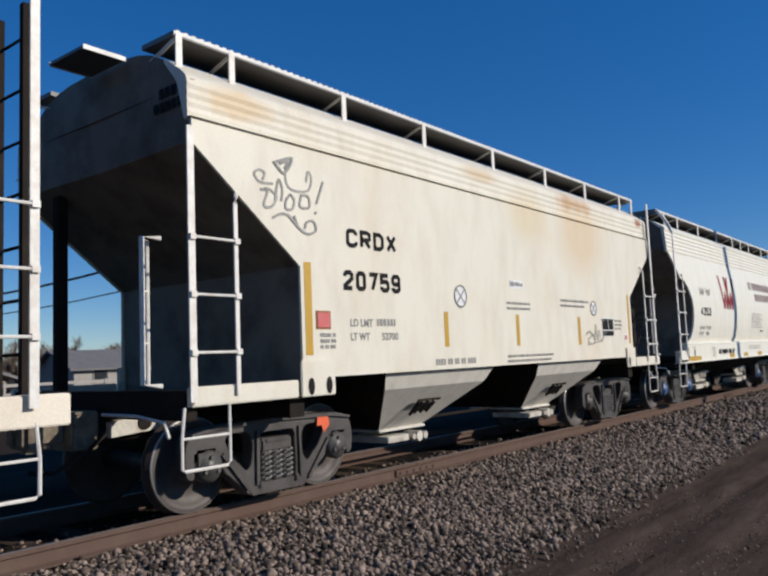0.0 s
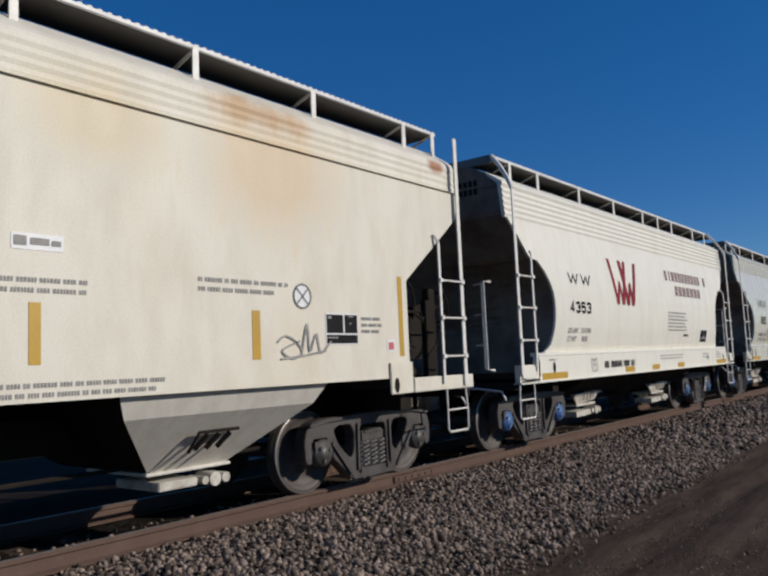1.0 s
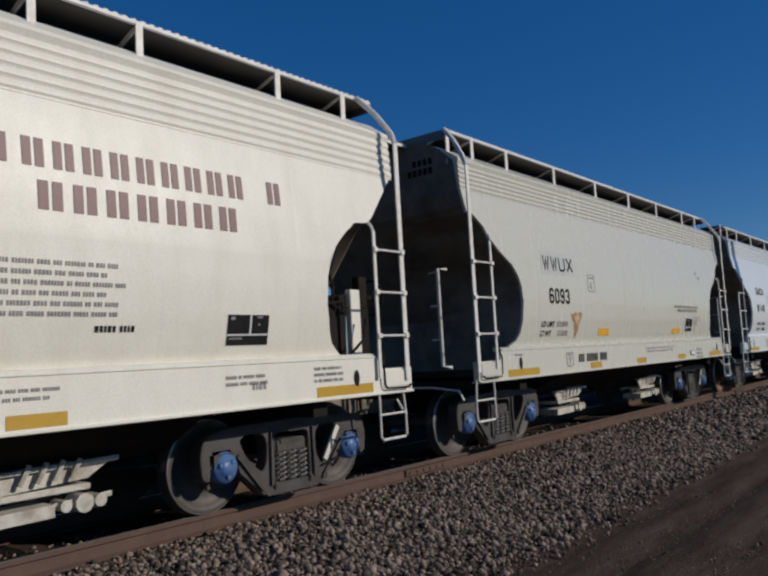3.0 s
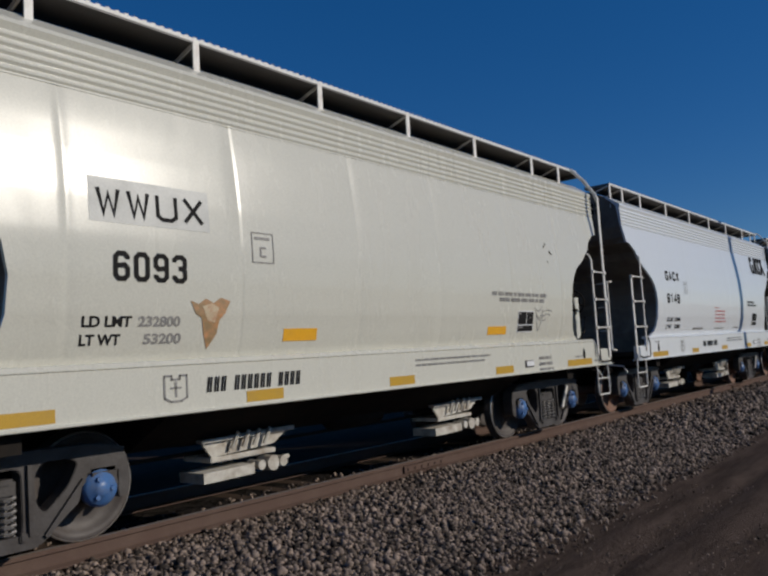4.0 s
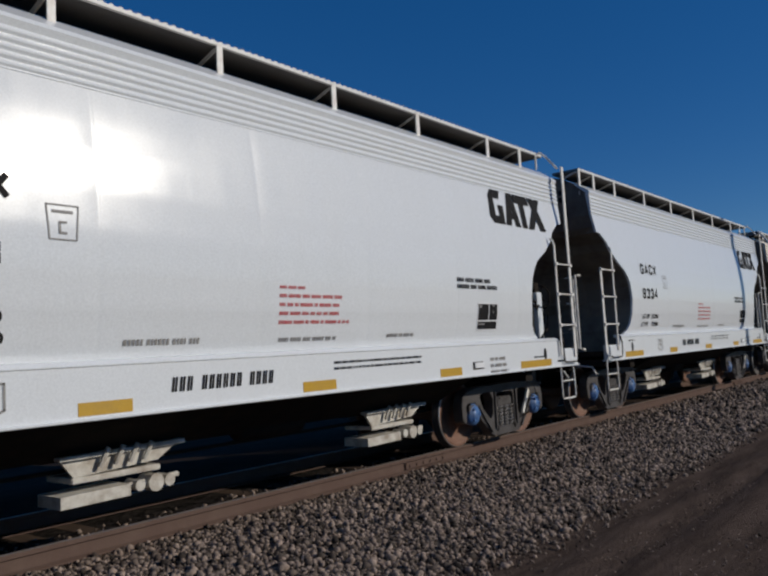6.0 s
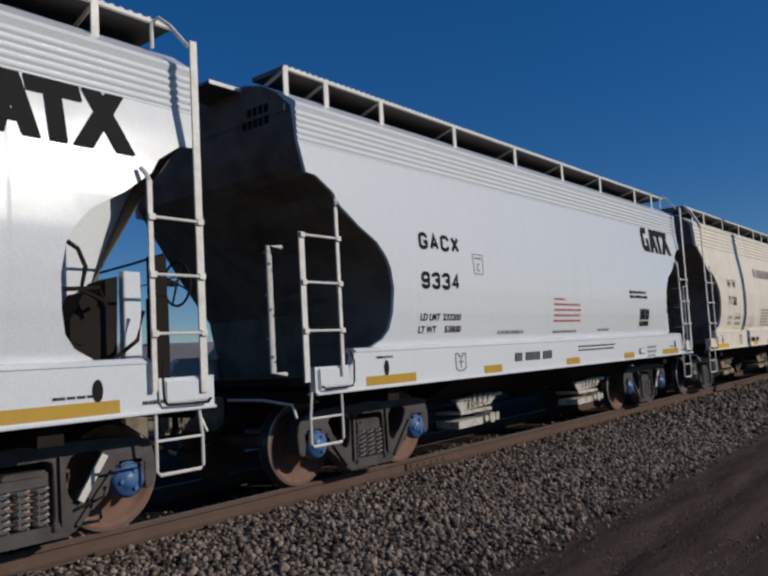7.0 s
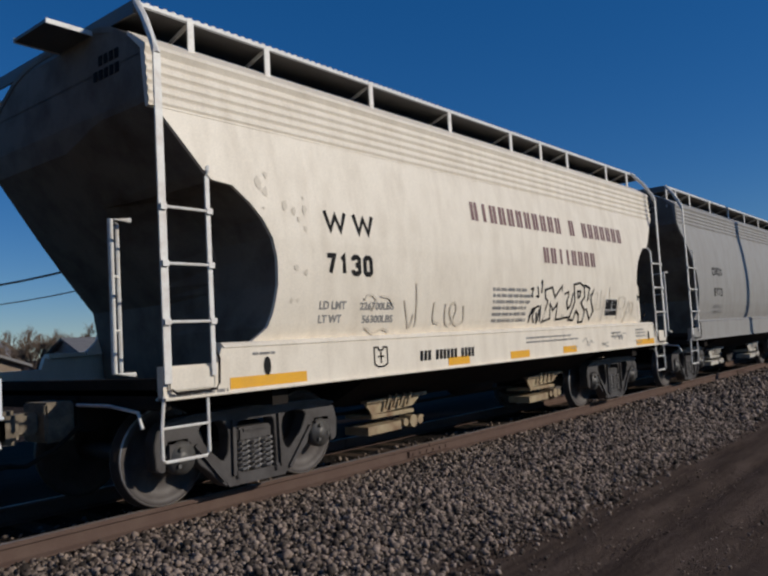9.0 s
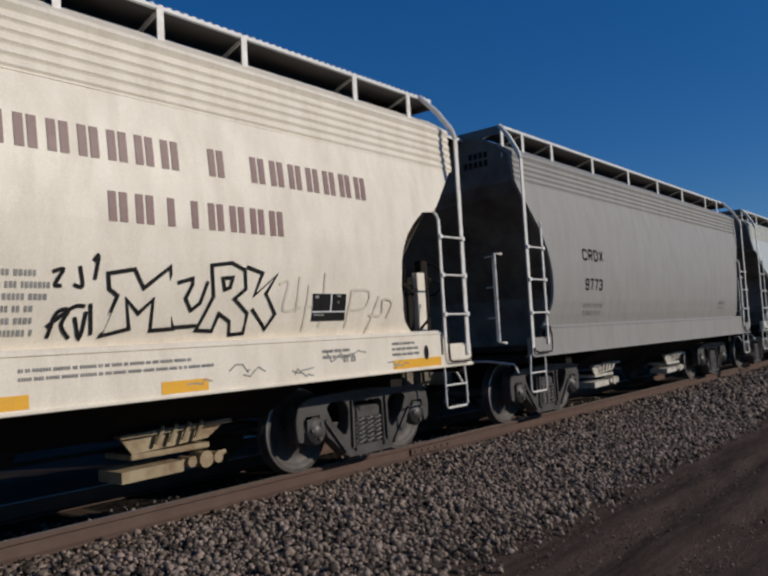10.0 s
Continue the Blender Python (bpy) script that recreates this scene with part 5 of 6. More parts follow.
        for q, r in ((0.08, 0.04), (0.2, 0.07), (0.33, 0.05)):
            tube(bm, [(c + q, -0.94, 0.37), (c + q, -0.7, 0.37)], r, 10)
        part("outlet_gate", bm, "gate", car, "pale outlet gate and pinions")
        bm = bmesh.new()
        for k in range(3):
            tube(bm, [(c - 0.2 + 0.13 * k, -1.14, 0.70), (c - 0.12 + 0.13 * k, -1.24, 0.83)], 0.025)
        tube(bm, [(c - 0.26, -1.13, 0.68), (c - 0.24, -1.27, 0.86), (c + 0.22, -1.27, 0.86)], 0.018)
        part("vibrator_bracket", bm, "under", car)
    y = -1.63
    rungs = (1.52, 2.02, 2.52)
    ladder(car, 0.02, 0.51, y, 3.50, 2.98, rungs, foot=1.10)
    ladder(car, LB - 0.27, LB - 0.76, y, 4.34, 3.0, (1.47, 1.95, 2.42), foot=1.10)
    stirrup(car, -0.04, 0.44, -1.6)
    stirrup(car, LB - 0.22, LB - 0.65, -1.6)
    yf = flat_y
    gothic(car, "CRDX", 2.09, 2.62, 0.21, 0.88, "black", yf, 0.23)
    gothic(car, "20759", 2.02, 2.15, 0.22, 1.00, "black", yf, 0.23)
    words(car, "LD LMT", 2.11, 1.76, 0.085, 0.38, "ink", yf)
    words(car, "LT WT", 2.11, 1.61, 0.085, 0.32, "ink", yf)
    text_block(car, 2.56, 1.85, 0.40, 1, 0.08, 0.1, "ink", yf, rng, "worn weight figures")
    words(car, "52700", 2.64, 1.61, 0.085, 0.30, "ink", yf)
    for a, b, z0, z1 in ((1.43, 1.53, 1.47, 2.41), (3.90, 3.99, 1.52, 1.96), (5.75, 5.84, 1.51, 1.96), (7.85, 7.95, 1.50, 1.96), (10.10, 10.18, 1.49, 2.42)):
        plate(car, "reflector", a, b, z0, z1, "yellow", yf, 0.004, "upright amber reflective strip")
    plate(car, "placard", 1.58, 1.80, 1.73, 1.92, "rust", yf, 0.005)
    plate(car, "placard", 1.60, 1.78, 1.75, 1.90, "red", yf, 0.012, "faded red placard")
    text_block(car, 1.64, 1.69, 0.26, 3, 0.04, 0.06, "ink", yf, rng)
    shape(car, "inspection_mark", [[(4.30 + 0.15 * math.cos(k * math.tau / 20), 2.17 + 0.15 * math.sin(k * math.tau / 20)) for k in range(20)]], "decal", yf, 0.004)
    ring(car, 4.30, 2.17, 0.14, "ink", yf, "round crossed inspection mark")
    shape(car, "inspection_mark", [[(8.52 + 0.13 * math.cos(k * math.tau / 20), 2.12 + 0.13 * math.sin(k * math.tau / 20)) for k in range(20)]], "decal", yf, 0.004)
    ring(car, 8.52, 2.12, 0.12, "ink", yf, "round crossed inspection mark")
    plate(car, "decal", 5.62, 6.01, 2.34, 2.46, "decal", yf)
    shape(car, "decal_mark", [[(5.64, 2.37), (5.73, 2.37), (5.73, 2.44), (5.64, 2.44)], [(5.76, 2.38), (5.90, 2.38), (5.90, 2.43), (5.76, 2.43)], [(5.92, 2.38), (5.99, 2.38), (5.99, 2.42), (5.92, 2.42)]], "ink", yf, 0.009)
    text_block(car, 5.50, 2.14, 0.74, 2, 0.035, 0.075, "ink", yf, rng)
    text_block(car, 7.24, 2.24, 1.12, 2, 0.04, 0.085, "ink", yf, rng)
    text_block(car, 3.68, 1.37, 1.12, 1, 0.075, 0.1, "ink", yf, rng)
    text_block(car, 5.46, 1.38, 1.46, 2, 0.035, 0.07, "ink", yf, rng)
    decal_panel(car, 8.85, 1.63, 0.51, 0.33, yf)
    text_block(car, 9.42, 1.93, 0.38, 3, 0.035, 0.07, "ink", yf, rng)
    plate(car, "placard", 9.86, 10.01, 1.54, 1.68, "decal", yf)
    plate(car, "placard", 9.89, 9.98, 1.57, 1.65, "red", yf, 0.009)
    for x in (1.46, 1.72, 9.98):
        slot(car, x, 1.16 if x != 1.70 else 1.32, lambda z: 1.63)
    shape(car, "paint_dab", [[(2.08, 0.79), (2.24, 0.82), (2.27, 0.70), (2.18, 0.62), (2.14, 0.70), (2.07, 0.70)]], "orange", lambda z: 1.095, 0.004, "orange dab on the truck")
    tag = [
        [(1.16, 3.35), (1.15, 3.21), (1.22, 3.13), (1.39, 3.13), (1.48, 3.17), (1.52, 3.29), (1.47, 3.35), (1.44, 3.24)],
        [(0.84, 3.17), (0.87, 3.24), (0.80, 3.26), (0.74, 3.22), (0.77, 3.16), (0.84, 3.14), (0.98, 3.15)],
        [(0.81, 3.07), (0.90, 3.06), (0.85, 2.92), (0.95, 2.92), (1.02, 3.02), (0.95, 3.08), (0.86, 3.09)],
        [(1.00, 2.99), (1.05, 3.20), (1.10, 3.11), (1.08, 2.99)],
        [(1.21, 3.08), (1.15, 3.01), (1.14, 2.93), (1.23, 2.93), (1.26, 3.03), (1.20, 3.08)],
        [(1.36, 3.08), (1.34, 2.97), (1.47, 2.98), (1.46, 3.09), (1.35, 3.09)],
        [(0.96, 2.81), (1.06, 2.86), (1.18, 2.86), (1.29, 2.77), (1.25, 2.87)],
        [(1.17, 2.86), (1.33, 2.74), (1.45, 2.70), (1.56, 2.75), (1.53, 2.84), (1.43, 2.82), (1.40, 2.75)],
        [(1.69, 3.28), (1.58, 3.03)],
        [(1.57, 2.95), (1.56, 2.92)],
        [(1.00, 3.37), (1.24, 3.45), (1.13, 3.28), (1.00, 3.37)],
        [(1.07, 3.37), (1.19, 3.41), (1.14, 3.33)],
    ]
    tag += [[(8.16, 1.66), (8.26, 1.72), (8.40, 1.67), (8.49, 1.56), (8.36, 1.50), (8.22, 1.58), (8.46, 1.67)], [(8.48, 1.53), (8.57, 1.84), (8.60, 1.57), (8.70, 1.74), (8.76, 1.55), (8.92, 1.67)], [(8.20, 1.50), (8.46, 1.52), (8.84, 1.57)]]
    for i, path in enumerate(tag):
        tag_stroke(car, [(x + 0.06, z) for x, z in path] if i < 12 else path, 0.025 if i < 12 else 0.02, "spray", yf, 0.005 + 0.0007 * i, "looping grey spray-paint line")
    return car


flat_car(4.69)

# cream car with a large maroon emblem
car = flow_car("cream covered hopper car with a maroon emblem", 17.57, "early", "cream", "blue", "wheel", POSTS_EARLY, SEAMS, 0.004)
yf = flow_y
gothic(car, "WW", 1.84, 2.60, 0.20, 0.90, "black", yf, 0.17)
gothic(car, "4353", 1.85, 2.11, 0.20, 0.83, "black", yf, 0.23)
words(car, "LD LMT", 1.78, 1.78, 0.085, 0.40, "ink", yf)
words(car, "231700", 2.28, 1.78, 0.085, 0.40, "ink", yf)
words(car, "LT WT", 1.78, 1.64, 0.085, 0.34, "ink", yf)
text_block(car, 2.34, 1.725, 0.34, 1, 0.085, 0.1, "ink", yf, rng)
E_X, E_Z = 3.61, 2.32
emblem = [[(0.0, 0.85), (0.12, 0.85), (0.40, 0.0), (0.29, 0.0)], [(0.29, 0.0), (0.40, 0.0), (0.50, 0.44), (0.44, 0.44)], [(0.44, 0.44), (0.50, 0.44), (0.64, 0.0), (0.54, 0.0)], [(0.54, 0.0), (0.66, 0.0), (0.90, 0.85), (0.78, 0.85)],
          [(0.52, 0.85), (0.65, 0.85), (0.90, 0.0), (0.79, 0.0)], [(0.79, 0.0), (0.90, 0.0), (1.02, 0.44), (0.96, 0.44)], [(0.96, 0.44), (1.02, 0.44), (1.14, 0.0), (1.03, 0.0)], [(1.03, 0.0), (1.15, 0.0), (1.44, 0.85), (1.33, 0.85)]]
for i, q in enumerate(emblem):
    shape(car, "emblem_stroke", [[(E_X + a, E_Z + b) for a, b in q]], "maroon", yf, 0.006 + 0.0012 * i, "maroon slanting stroke of the emblem")
name_bars(car, 6.76, 2.95, 0.22, 3.06, "21233232233 2", "brown", yf, "maroon company name in plain strokes")
name_bars(car, 7.33, 2.63, 0.22, 1.92, "2323322", "brown", yf)
text_block(car, 6.75, 2.26, 1.35, 6, 0.035, 0.075, "ink", yf, rng)
decal_panel(car, 9.07, 1.60, 0.49, 0.28, yf, False)
text_block(car, 7.8, 1.78, 0.45, 1, 0.05, 0.07, "black", yf, rng)
name_bars(car, 3.08, 1.17, 0.115, 1.5, "323 2333233 3223 321", "black", yf, slant=0.15)
load_box(car, 2.55)
strips(car, ((0.70, 1.58), (4.07, 4.53), (5.52, 5.94), (7.11, 7.55), (10.13, 10.99)), yf)
sill_writing(car)

# ivory car with a glossy, dented side
car = flow_car("glossy ivory covered hopper car with dented sides", 30.69, "late", "ivory", "blue", "wheel", POSTS_LATE, SEAMS, 0.009)
plate(car, "paint_patch", 1.96, 3.10, 2.57, 2.93, "patch", yf, 0.002, "greyer repainted patch", 0.001)
gothic(car, "WWUX", 2.02, 2.62, 0.24, 1.02, "black", yf, 0.15)
gothic(car, "6093", 2.15, 2.11, 0.24, 0.69, "black", yf, 0.17)
words(car, "LD LMT", 1.90, 1.75, 0.085, 0.42, "black", yf)
words(car, "232800", 2.38, 1.75, 0.085, 0.40, "ink", yf)
words(car, "LT WT", 1.89, 1.61, 0.085, 0.34, "black", yf)
words(car, "53200", 2.44, 1.61, 0.085, 0.36, "ink", yf)
shape(car, "sticker", [[(2.88, 1.97), (2.96, 1.94), (3.04, 1.99), (3.12, 1.95), (3.20, 2.00), (3.31, 1.97), (3.25, 1.86), (3.19, 1.80), (3.17, 1.68), (3.08, 1.55), (3.03, 1.68), (3.00, 1.82), (2.93, 1.86)]], "sticker", yf, 0.005, "worn brown and orange sticker")
shape(car, "sticker_face", [[(3.00, 1.92), (3.10, 1.95), (3.18, 1.91), (3.14, 1.78), (3.06, 1.80)]], "sticker_pale", yf, 0.008, "pale worn middle of the sticker")
plate(car, "placard", 3.98, 4.44, 1.60, 1.72, "yellow_new", yf)
plate(car, "placard", 7.75, 8.24, 1.60, 1.71, "yellow_new", yf)
shape(car, "plate_mark", stroke([(3.58, 2.62), (3.84, 2.62), (3.84, 2.34), (3.58, 2.34), (3.58, 2.62)], 0.012) + stroke([(3.74, 2.48), (3.68, 2.48), (3.68, 2.40), (3.74, 2.40)], 0.018) + stroke([(3.62, 2.57), (3.79, 2.57)], 0.025), "ink", yf)
decal_panel(car, 8.55, 1.62, 0.46, 0.31, yf)
text_block(car, 7.83, 2.19, 1.83, 1, 0.055, 0.085, "ink", yf, rng)
text_block(car, 8.03, 2.11, 1.40, 1, 0.055, 0.085, "ink", yf, rng)
for k, path in enumerate(([(9.22, 1.98), (9.29, 1.95), (9.36, 1.93), (9.46, 1.99)], [(9.26, 1.94), (9.30, 1.82), (9.36, 1.64), (9.45, 1.80), (9.47, 1.96)], [(9.32, 1.86), (9.38, 1.80), (9.43, 1.88)], [(9.49, 1.92), (9.62, 1.95), (9.78, 1.93)], [(9.49, 1.85), (9.60, 1.89), (9.72, 1.87)], [(9.47, 1.79), (9.58, 1.80)])):
    tag_stroke(car, [(x - 0.19, z) for x, z in path], 0.012, "ink", yf, 0.005 + 0.0006 * k, "thin grey marker line")
for x, z, w in ((9.48, 2.93, 0.035), (9.54, 2.97, 0.04), (9.68, 2.85, 0.05), (9.71, 2.83, 0.035), (9.55, 2.70, 0.035)):
    shape(car, "chip", [[(x + w * (0.6 + 0.4 * math.sin(5 * j + 9 * x)) * math.cos(j * math.tau / 8), z + w * (0.5 + 0.4 * math.sin(3 * j + 7 * x)) * math.sin(j * math.tau / 8)) for j in range(8)]], "under", yf, 0.005, "dark chip in the paint")
name_bars(car, 2.99, 1.18, 0.13, 1.13, "323 323323 3333", "black", yf, slant=0.15)
load_box(car, 2.58)
strips(car, ((0.76, 1.66), (3.44, 3.89), (5.50, 5.96), (7.79, 8.26), (9.98, 10.88)), yf)
sill_writing(car, "ink", True)


def white_car(x, digits, wheel, off=0.0):
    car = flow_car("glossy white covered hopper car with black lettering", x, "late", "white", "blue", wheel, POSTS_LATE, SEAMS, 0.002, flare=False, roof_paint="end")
    gothic(car, "GACX", 1.87 + off, 2.62, 0.21, 0.86, "black", yf, 0.23)
    gothic(car, digits, 1.87 + off * 0.4, 2.14, 0.21, 0.81, "black", yf, 0.23)
    words(car, "LD LMT", 1.86, 1.76, 0.085, 0.40, "black", yf)
    words(car, "232800" if digits[0] == "9" and digits[1] == "1" else "232200", 2.32, 1.76, 0.085, 0.40, "black", yf)
    words(car, "LT WT", 1.84, 1.61, 0.085, 0.36, "black", yf)
    words(car, "53800", 2.38, 1.61, 0.085, 0.36, "black", yf)
    shape(car, "plate_mark", stroke([(3.03, 2.63), (3.28, 2.63), (3.26, 2.37), (3.05, 2.37), (3.03, 2.63)], 0.012) + stroke([(3.18, 2.50), (3.13, 2.50), (3.13, 2.42), (3.18, 2.42)], 0.018) + stroke([(3.08, 2.58), (3.23, 2.58)], 0.022), "ink", yf)
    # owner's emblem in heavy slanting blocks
    bl = [[(9.45, 3.26), (9.55, 3.18), (9.63, 3.18), (9.63, 3.61), (9.58, 3.61), (9.49, 3.53)], [(9.63, 3.50), (9.80, 3.50), (9.86, 3.61), (9.63, 3.61)], [(9.63, 3.18), (9.88, 3.18), (9.88, 3.28), (9.63, 3.28)], [(9.75, 3.28), (9.88, 3.28), (9.88, 3.42), (9.72, 3.42)],
          [(9.91, 3.18), (10.07, 3.18), (10.22, 3.61), (10.06, 3.61)], [(10.06, 3.61), (10.22, 3.61), (10.36, 3.18), (10.21, 3.18)], [(10.02, 3.27), (10.26, 3.27), (10.24, 3.35), (10.05, 3.35)], [(10.27, 3.50), (10.74, 3.50), (10.72, 3.61), (10.25, 3.61)], [(10.43, 3.18), (10.58, 3.18), (10.56, 3.50), (10.41, 3.50)],
          [(10.62, 3.18), (10.80, 3.18), (11.14, 3.61), (10.96, 3.61)], [(10.74, 3.61), (10.92, 3.61), (11.20, 3.18), (11.02, 3.18)]]
    for i, q in enumerate(bl):
        q = [(9.38 + (a - 9.45) * 0.93, 3.12 + (b - 3.18) * 1.15) for a, b in q]
        shape(car, "emblem_block", [q], "black", yf, 0.005 + 0.0008 * i)
    text_block(car, 5.31, 2.10, 0.4, 1, 0.03, 0.08, "red", yf, rng)
    text_block(car, 5.31, 2.02, 1.05, 4, 0.035, 0.085, "red", yf, rng, "red stencilled warning")
    text_block(car, 3.67, 1.62, 0.92, 1, 0.05, 0.085, "ink", yf, rng)
    text_block(car, 5.33, 1.60, 0.88, 1, 0.04, 0.085, "ink", yf, rng)
    text_block(car, 6.98, 1.61, 0.6, 1, 0.04, 0.085, "ink", yf, rng)
    text_block(car, 8.36, 2.30, 1.02, 2, 0.055, 0.085, "black", yf, rng)
    decal_panel(car, 8.85, 1.62, 0.50, 0.36, yf)
    name_bars(car, 3.94 + off * 2, 1.18, 0.12, 1.13, "323 323323 3333", "black", yf, slant=0.15)
    load_box(car, 2.49)
    strips(car, ((0.77, 1.65), (3.14 + off * 2, 3.59 + off * 2), (5.55, 6.02), (7.87, 8.34), (9.85, 10.78)), yf)
    sill_writing(car, "black", True)
    return car


white_car(43.67, "9148", "wheel_rust", 0.05)
white_car(56.59, "9334", "wheel_rust")

# yellowed cream car with a brown company name and outline graffiti
car = flow_car("yellowed cream covered hopper car with outlined graffiti", 69.54, "early", "cream_b", "steel", "wheel", POSTS_EARLY, SEAMS, 0.004)
gothic(car, "WW", 1.97, 2.56, 0.24, 0.80, "black", yf, 0.20)
gothic(car, "7130", 1.97, 2.11, 0.23, 0.74, "black", yf, 0.23)
words(car, "LD LMT", 1.88, 1.76, 0.085, 0.40, "ink", yf)
words(car, "LT WT", 1.88, 1.62, 0.085, 0.34, "ink", yf)
words(car, "226700LBS", 2.50, 1.75, 0.085, 0.58, "ink", yf)
words(car, "56300LBS", 2.55, 1.61, 0.085, 0.53, "ink", yf)
name_bars(car, 4.79, 2.93, 0.25, 5.09, "21232232233 2 2322332", "brown", yf, "brown company name in plain strokes")
name_bars(car, 6.70, 2.44, 0.24, 1.90, "32113222", "brown", yf)
text_block(car, 5.22, 2.04, 1.05, 6, 0.045, 0.085, "ink", yf, rng)
decal_panel(car, 8.93, 1.62, 0.49, 0.28, yf, False)
OUTLINES = (
    [(6.71, 2.03), (6.94, 2.07), (7.02, 1.92), (7.27, 2.10), (7.32, 1.59), (7.10, 1.58), (7.11, 1.83), (6.98, 1.72), (6.87, 1.83), (6.91, 1.60), (6.67, 1.55), (6.79, 1.86), (6.72, 1.91), (6.71, 2.03)],
    [(7.34, 1.97), (7.49, 2.01), (7.49, 1.96), (7.42, 1.84), (7.48, 1.74), (7.57, 1.80), (7.65, 1.99)], [(7.32, 1.60), (7.55, 1.61)],
    [(7.55, 1.57), (7.71, 1.86), (7.69, 2.13), (7.91, 2.16), (8.06, 2.10), (8.07, 1.93), (7.94, 1.84), (8.10, 1.71), (8.08, 1.53), (7.92, 1.52), (7.90, 1.64), (7.78, 1.71), (7.72, 1.56), (7.55, 1.57)],
    [(7.81, 2.02), (7.92, 2.03), (7.89, 1.94), (7.83, 1.92), (7.81, 2.02)],
    [(8.08, 2.13), (8.27, 2.08), (8.17, 1.87), (8.45, 2.07), (8.31, 1.89), (8.44, 1.70), (8.33, 1.56), (8.15, 1.75)],
)
SCRIBBLES = (
    [(6.27, 2.03), (6.35, 2.05), (6.29, 1.94), (6.34, 1.93)], [(6.48, 2.08), (6.50, 1.93), (6.43, 1.94)], [(6.59, 2.12), (6.63, 2.16), (6.60, 1.98)],
    [(6.25, 1.55), (6.31, 1.73), (6.40, 1.75), (6.35, 1.64), (6.42, 1.54)], [(6.45, 1.70), (6.50, 1.54), (6.54, 1.74)], [(6.57, 1.80), (6.59, 1.56)], [(6.24, 1.63), (6.43, 1.77), (6.53, 1.78)],
)
FADED = (
    [(8.48, 1.98), (8.60, 2.00), (8.54, 1.74), (8.77, 1.76)], [(8.75, 2.06), (8.71, 1.72)], [(8.88, 1.98), (8.82, 1.53)], [(9.11, 2.11), (9.05, 1.56)], [(8.83, 1.76), (9.08, 1.79)],
    [(9.51, 1.94), (9.44, 1.55)], [(9.51, 1.94), (9.78, 1.93), (9.73, 1.76), (9.47, 1.73)], [(9.95, 1.88), (9.78, 1.47)], [(9.80, 1.67), (10.01, 1.68), (10.02, 1.84), (10.18, 1.81), (10.11, 1.64)],
    [(3.27, 1.86), (3.34, 1.66), (3.40, 1.54), (3.47, 1.70)], [(3.50, 2.06), (3.52, 1.56)], [(3.86, 1.84), (3.86, 1.62), (3.98, 1.58)],
    [(4.10, 1.82), (4.12, 1.60), (4.24, 1.56), (4.34, 1.74), (4.28, 1.84), (4.20, 1.72), (4.34, 1.56), (4.52, 1.60), (4.50, 1.80)],
    [(2.56, 1.86), (2.66, 1.92), (2.76, 1.86), (2.70, 1.74)], [(2.84, 1.90), (2.98, 1.88), (3.06, 1.80)], [(2.62, 1.56), (2.76, 1.50), (2.92, 1.54), (3.04, 1.50)],
)
for n, (paths, w, mat, text) in enumerate(((OUTLINES, 0.034, "black", "black outline graffiti in block shapes"), (SCRIBBLES, 0.03, "black", "black scribble"), (FADED, 0.026, "faint", "faint grey scribble"))):
    for k, path in enumerate(paths):
        bm = bmesh.new()
        zc = path[0][1]
        if n == 0:
            ribbon(bm, [(p[0], p[1] - zc) for p in path], w)
            on_side(car, 0.0, zc, yf, tagged(new("graffiti_stroke", mesh_of(bm, "graffiti_stroke", mat, fix=False)), text), 0.006 + 0.0006 * k)
        else:
            bm.free()
            tag_stroke(car, path, w, mat, yf, 0.006 + 0.0005 * k, text)
for k in range(26):
    q, w = (rng.uniform(0.95, 1.75), rng.uniform(1.7, 3.1)), rng.uniform(0.015, 0.05)
    if q[0] > along(FLOW_CUT["early"], q[1]) + 0.12:
        shape(car, "scuff", [[(q[0] + w * rng.uniform(0.5, 1.2) * math.cos(j * math.tau / 7), q[1] + 1.6 * w * rng.uniform(0.5, 1.2) * math.sin(j * math.tau / 7)) for j in range(7)]], "faint", yf, 0.004)
for k in range(9):
    q = (rng.uniform(6.5, 10.5), rng.uniform(1.12, 1.34))
    shape(car, "scribble", stroke([(q[0] + 0.06 * j + rng.uniform(-0.03, 0.03), q[1] + rng.uniform(-0.05, 0.05)) for j in range(5)], 0.012), "spray", yf, 0.005)
name_bars(car, 3.46, 1.15, 0.115, 1.17, "323 323323 3333", "black", yf, slant=0.1)
load_box(car, 2.65, "black")
strips(car, ((0.68, 1.62), (4.04, 4.51), (5.54, 6.07), (7.14, 7.60), (10.11, 11.02)), yf, "yellow_new")
sill_writing(car)

# grey cars that follow
car = flow_car("dull grey older covered hopper car", 82.82, "old", "grey", "steel", "wheel", POSTS_LATE, (2.9, 5.85, 8.7), 0.006, eave=2)
gothic(car, "CRDX", 1.88, 2.50, 0.20, 0.82, "black", yf, 0.19)
gothic(car, "9773", 1.92, 2.01, 0.20, 0.68, "black", yf, 0.19)
text_block(car, 1.85, 1.80, 0.9, 2, 0.07, 0.12, "ink", yf, rng)
text_block(car, 9.3, 1.85, 0.5, 2, 0.08, 0.12, "ink", yf, rng)
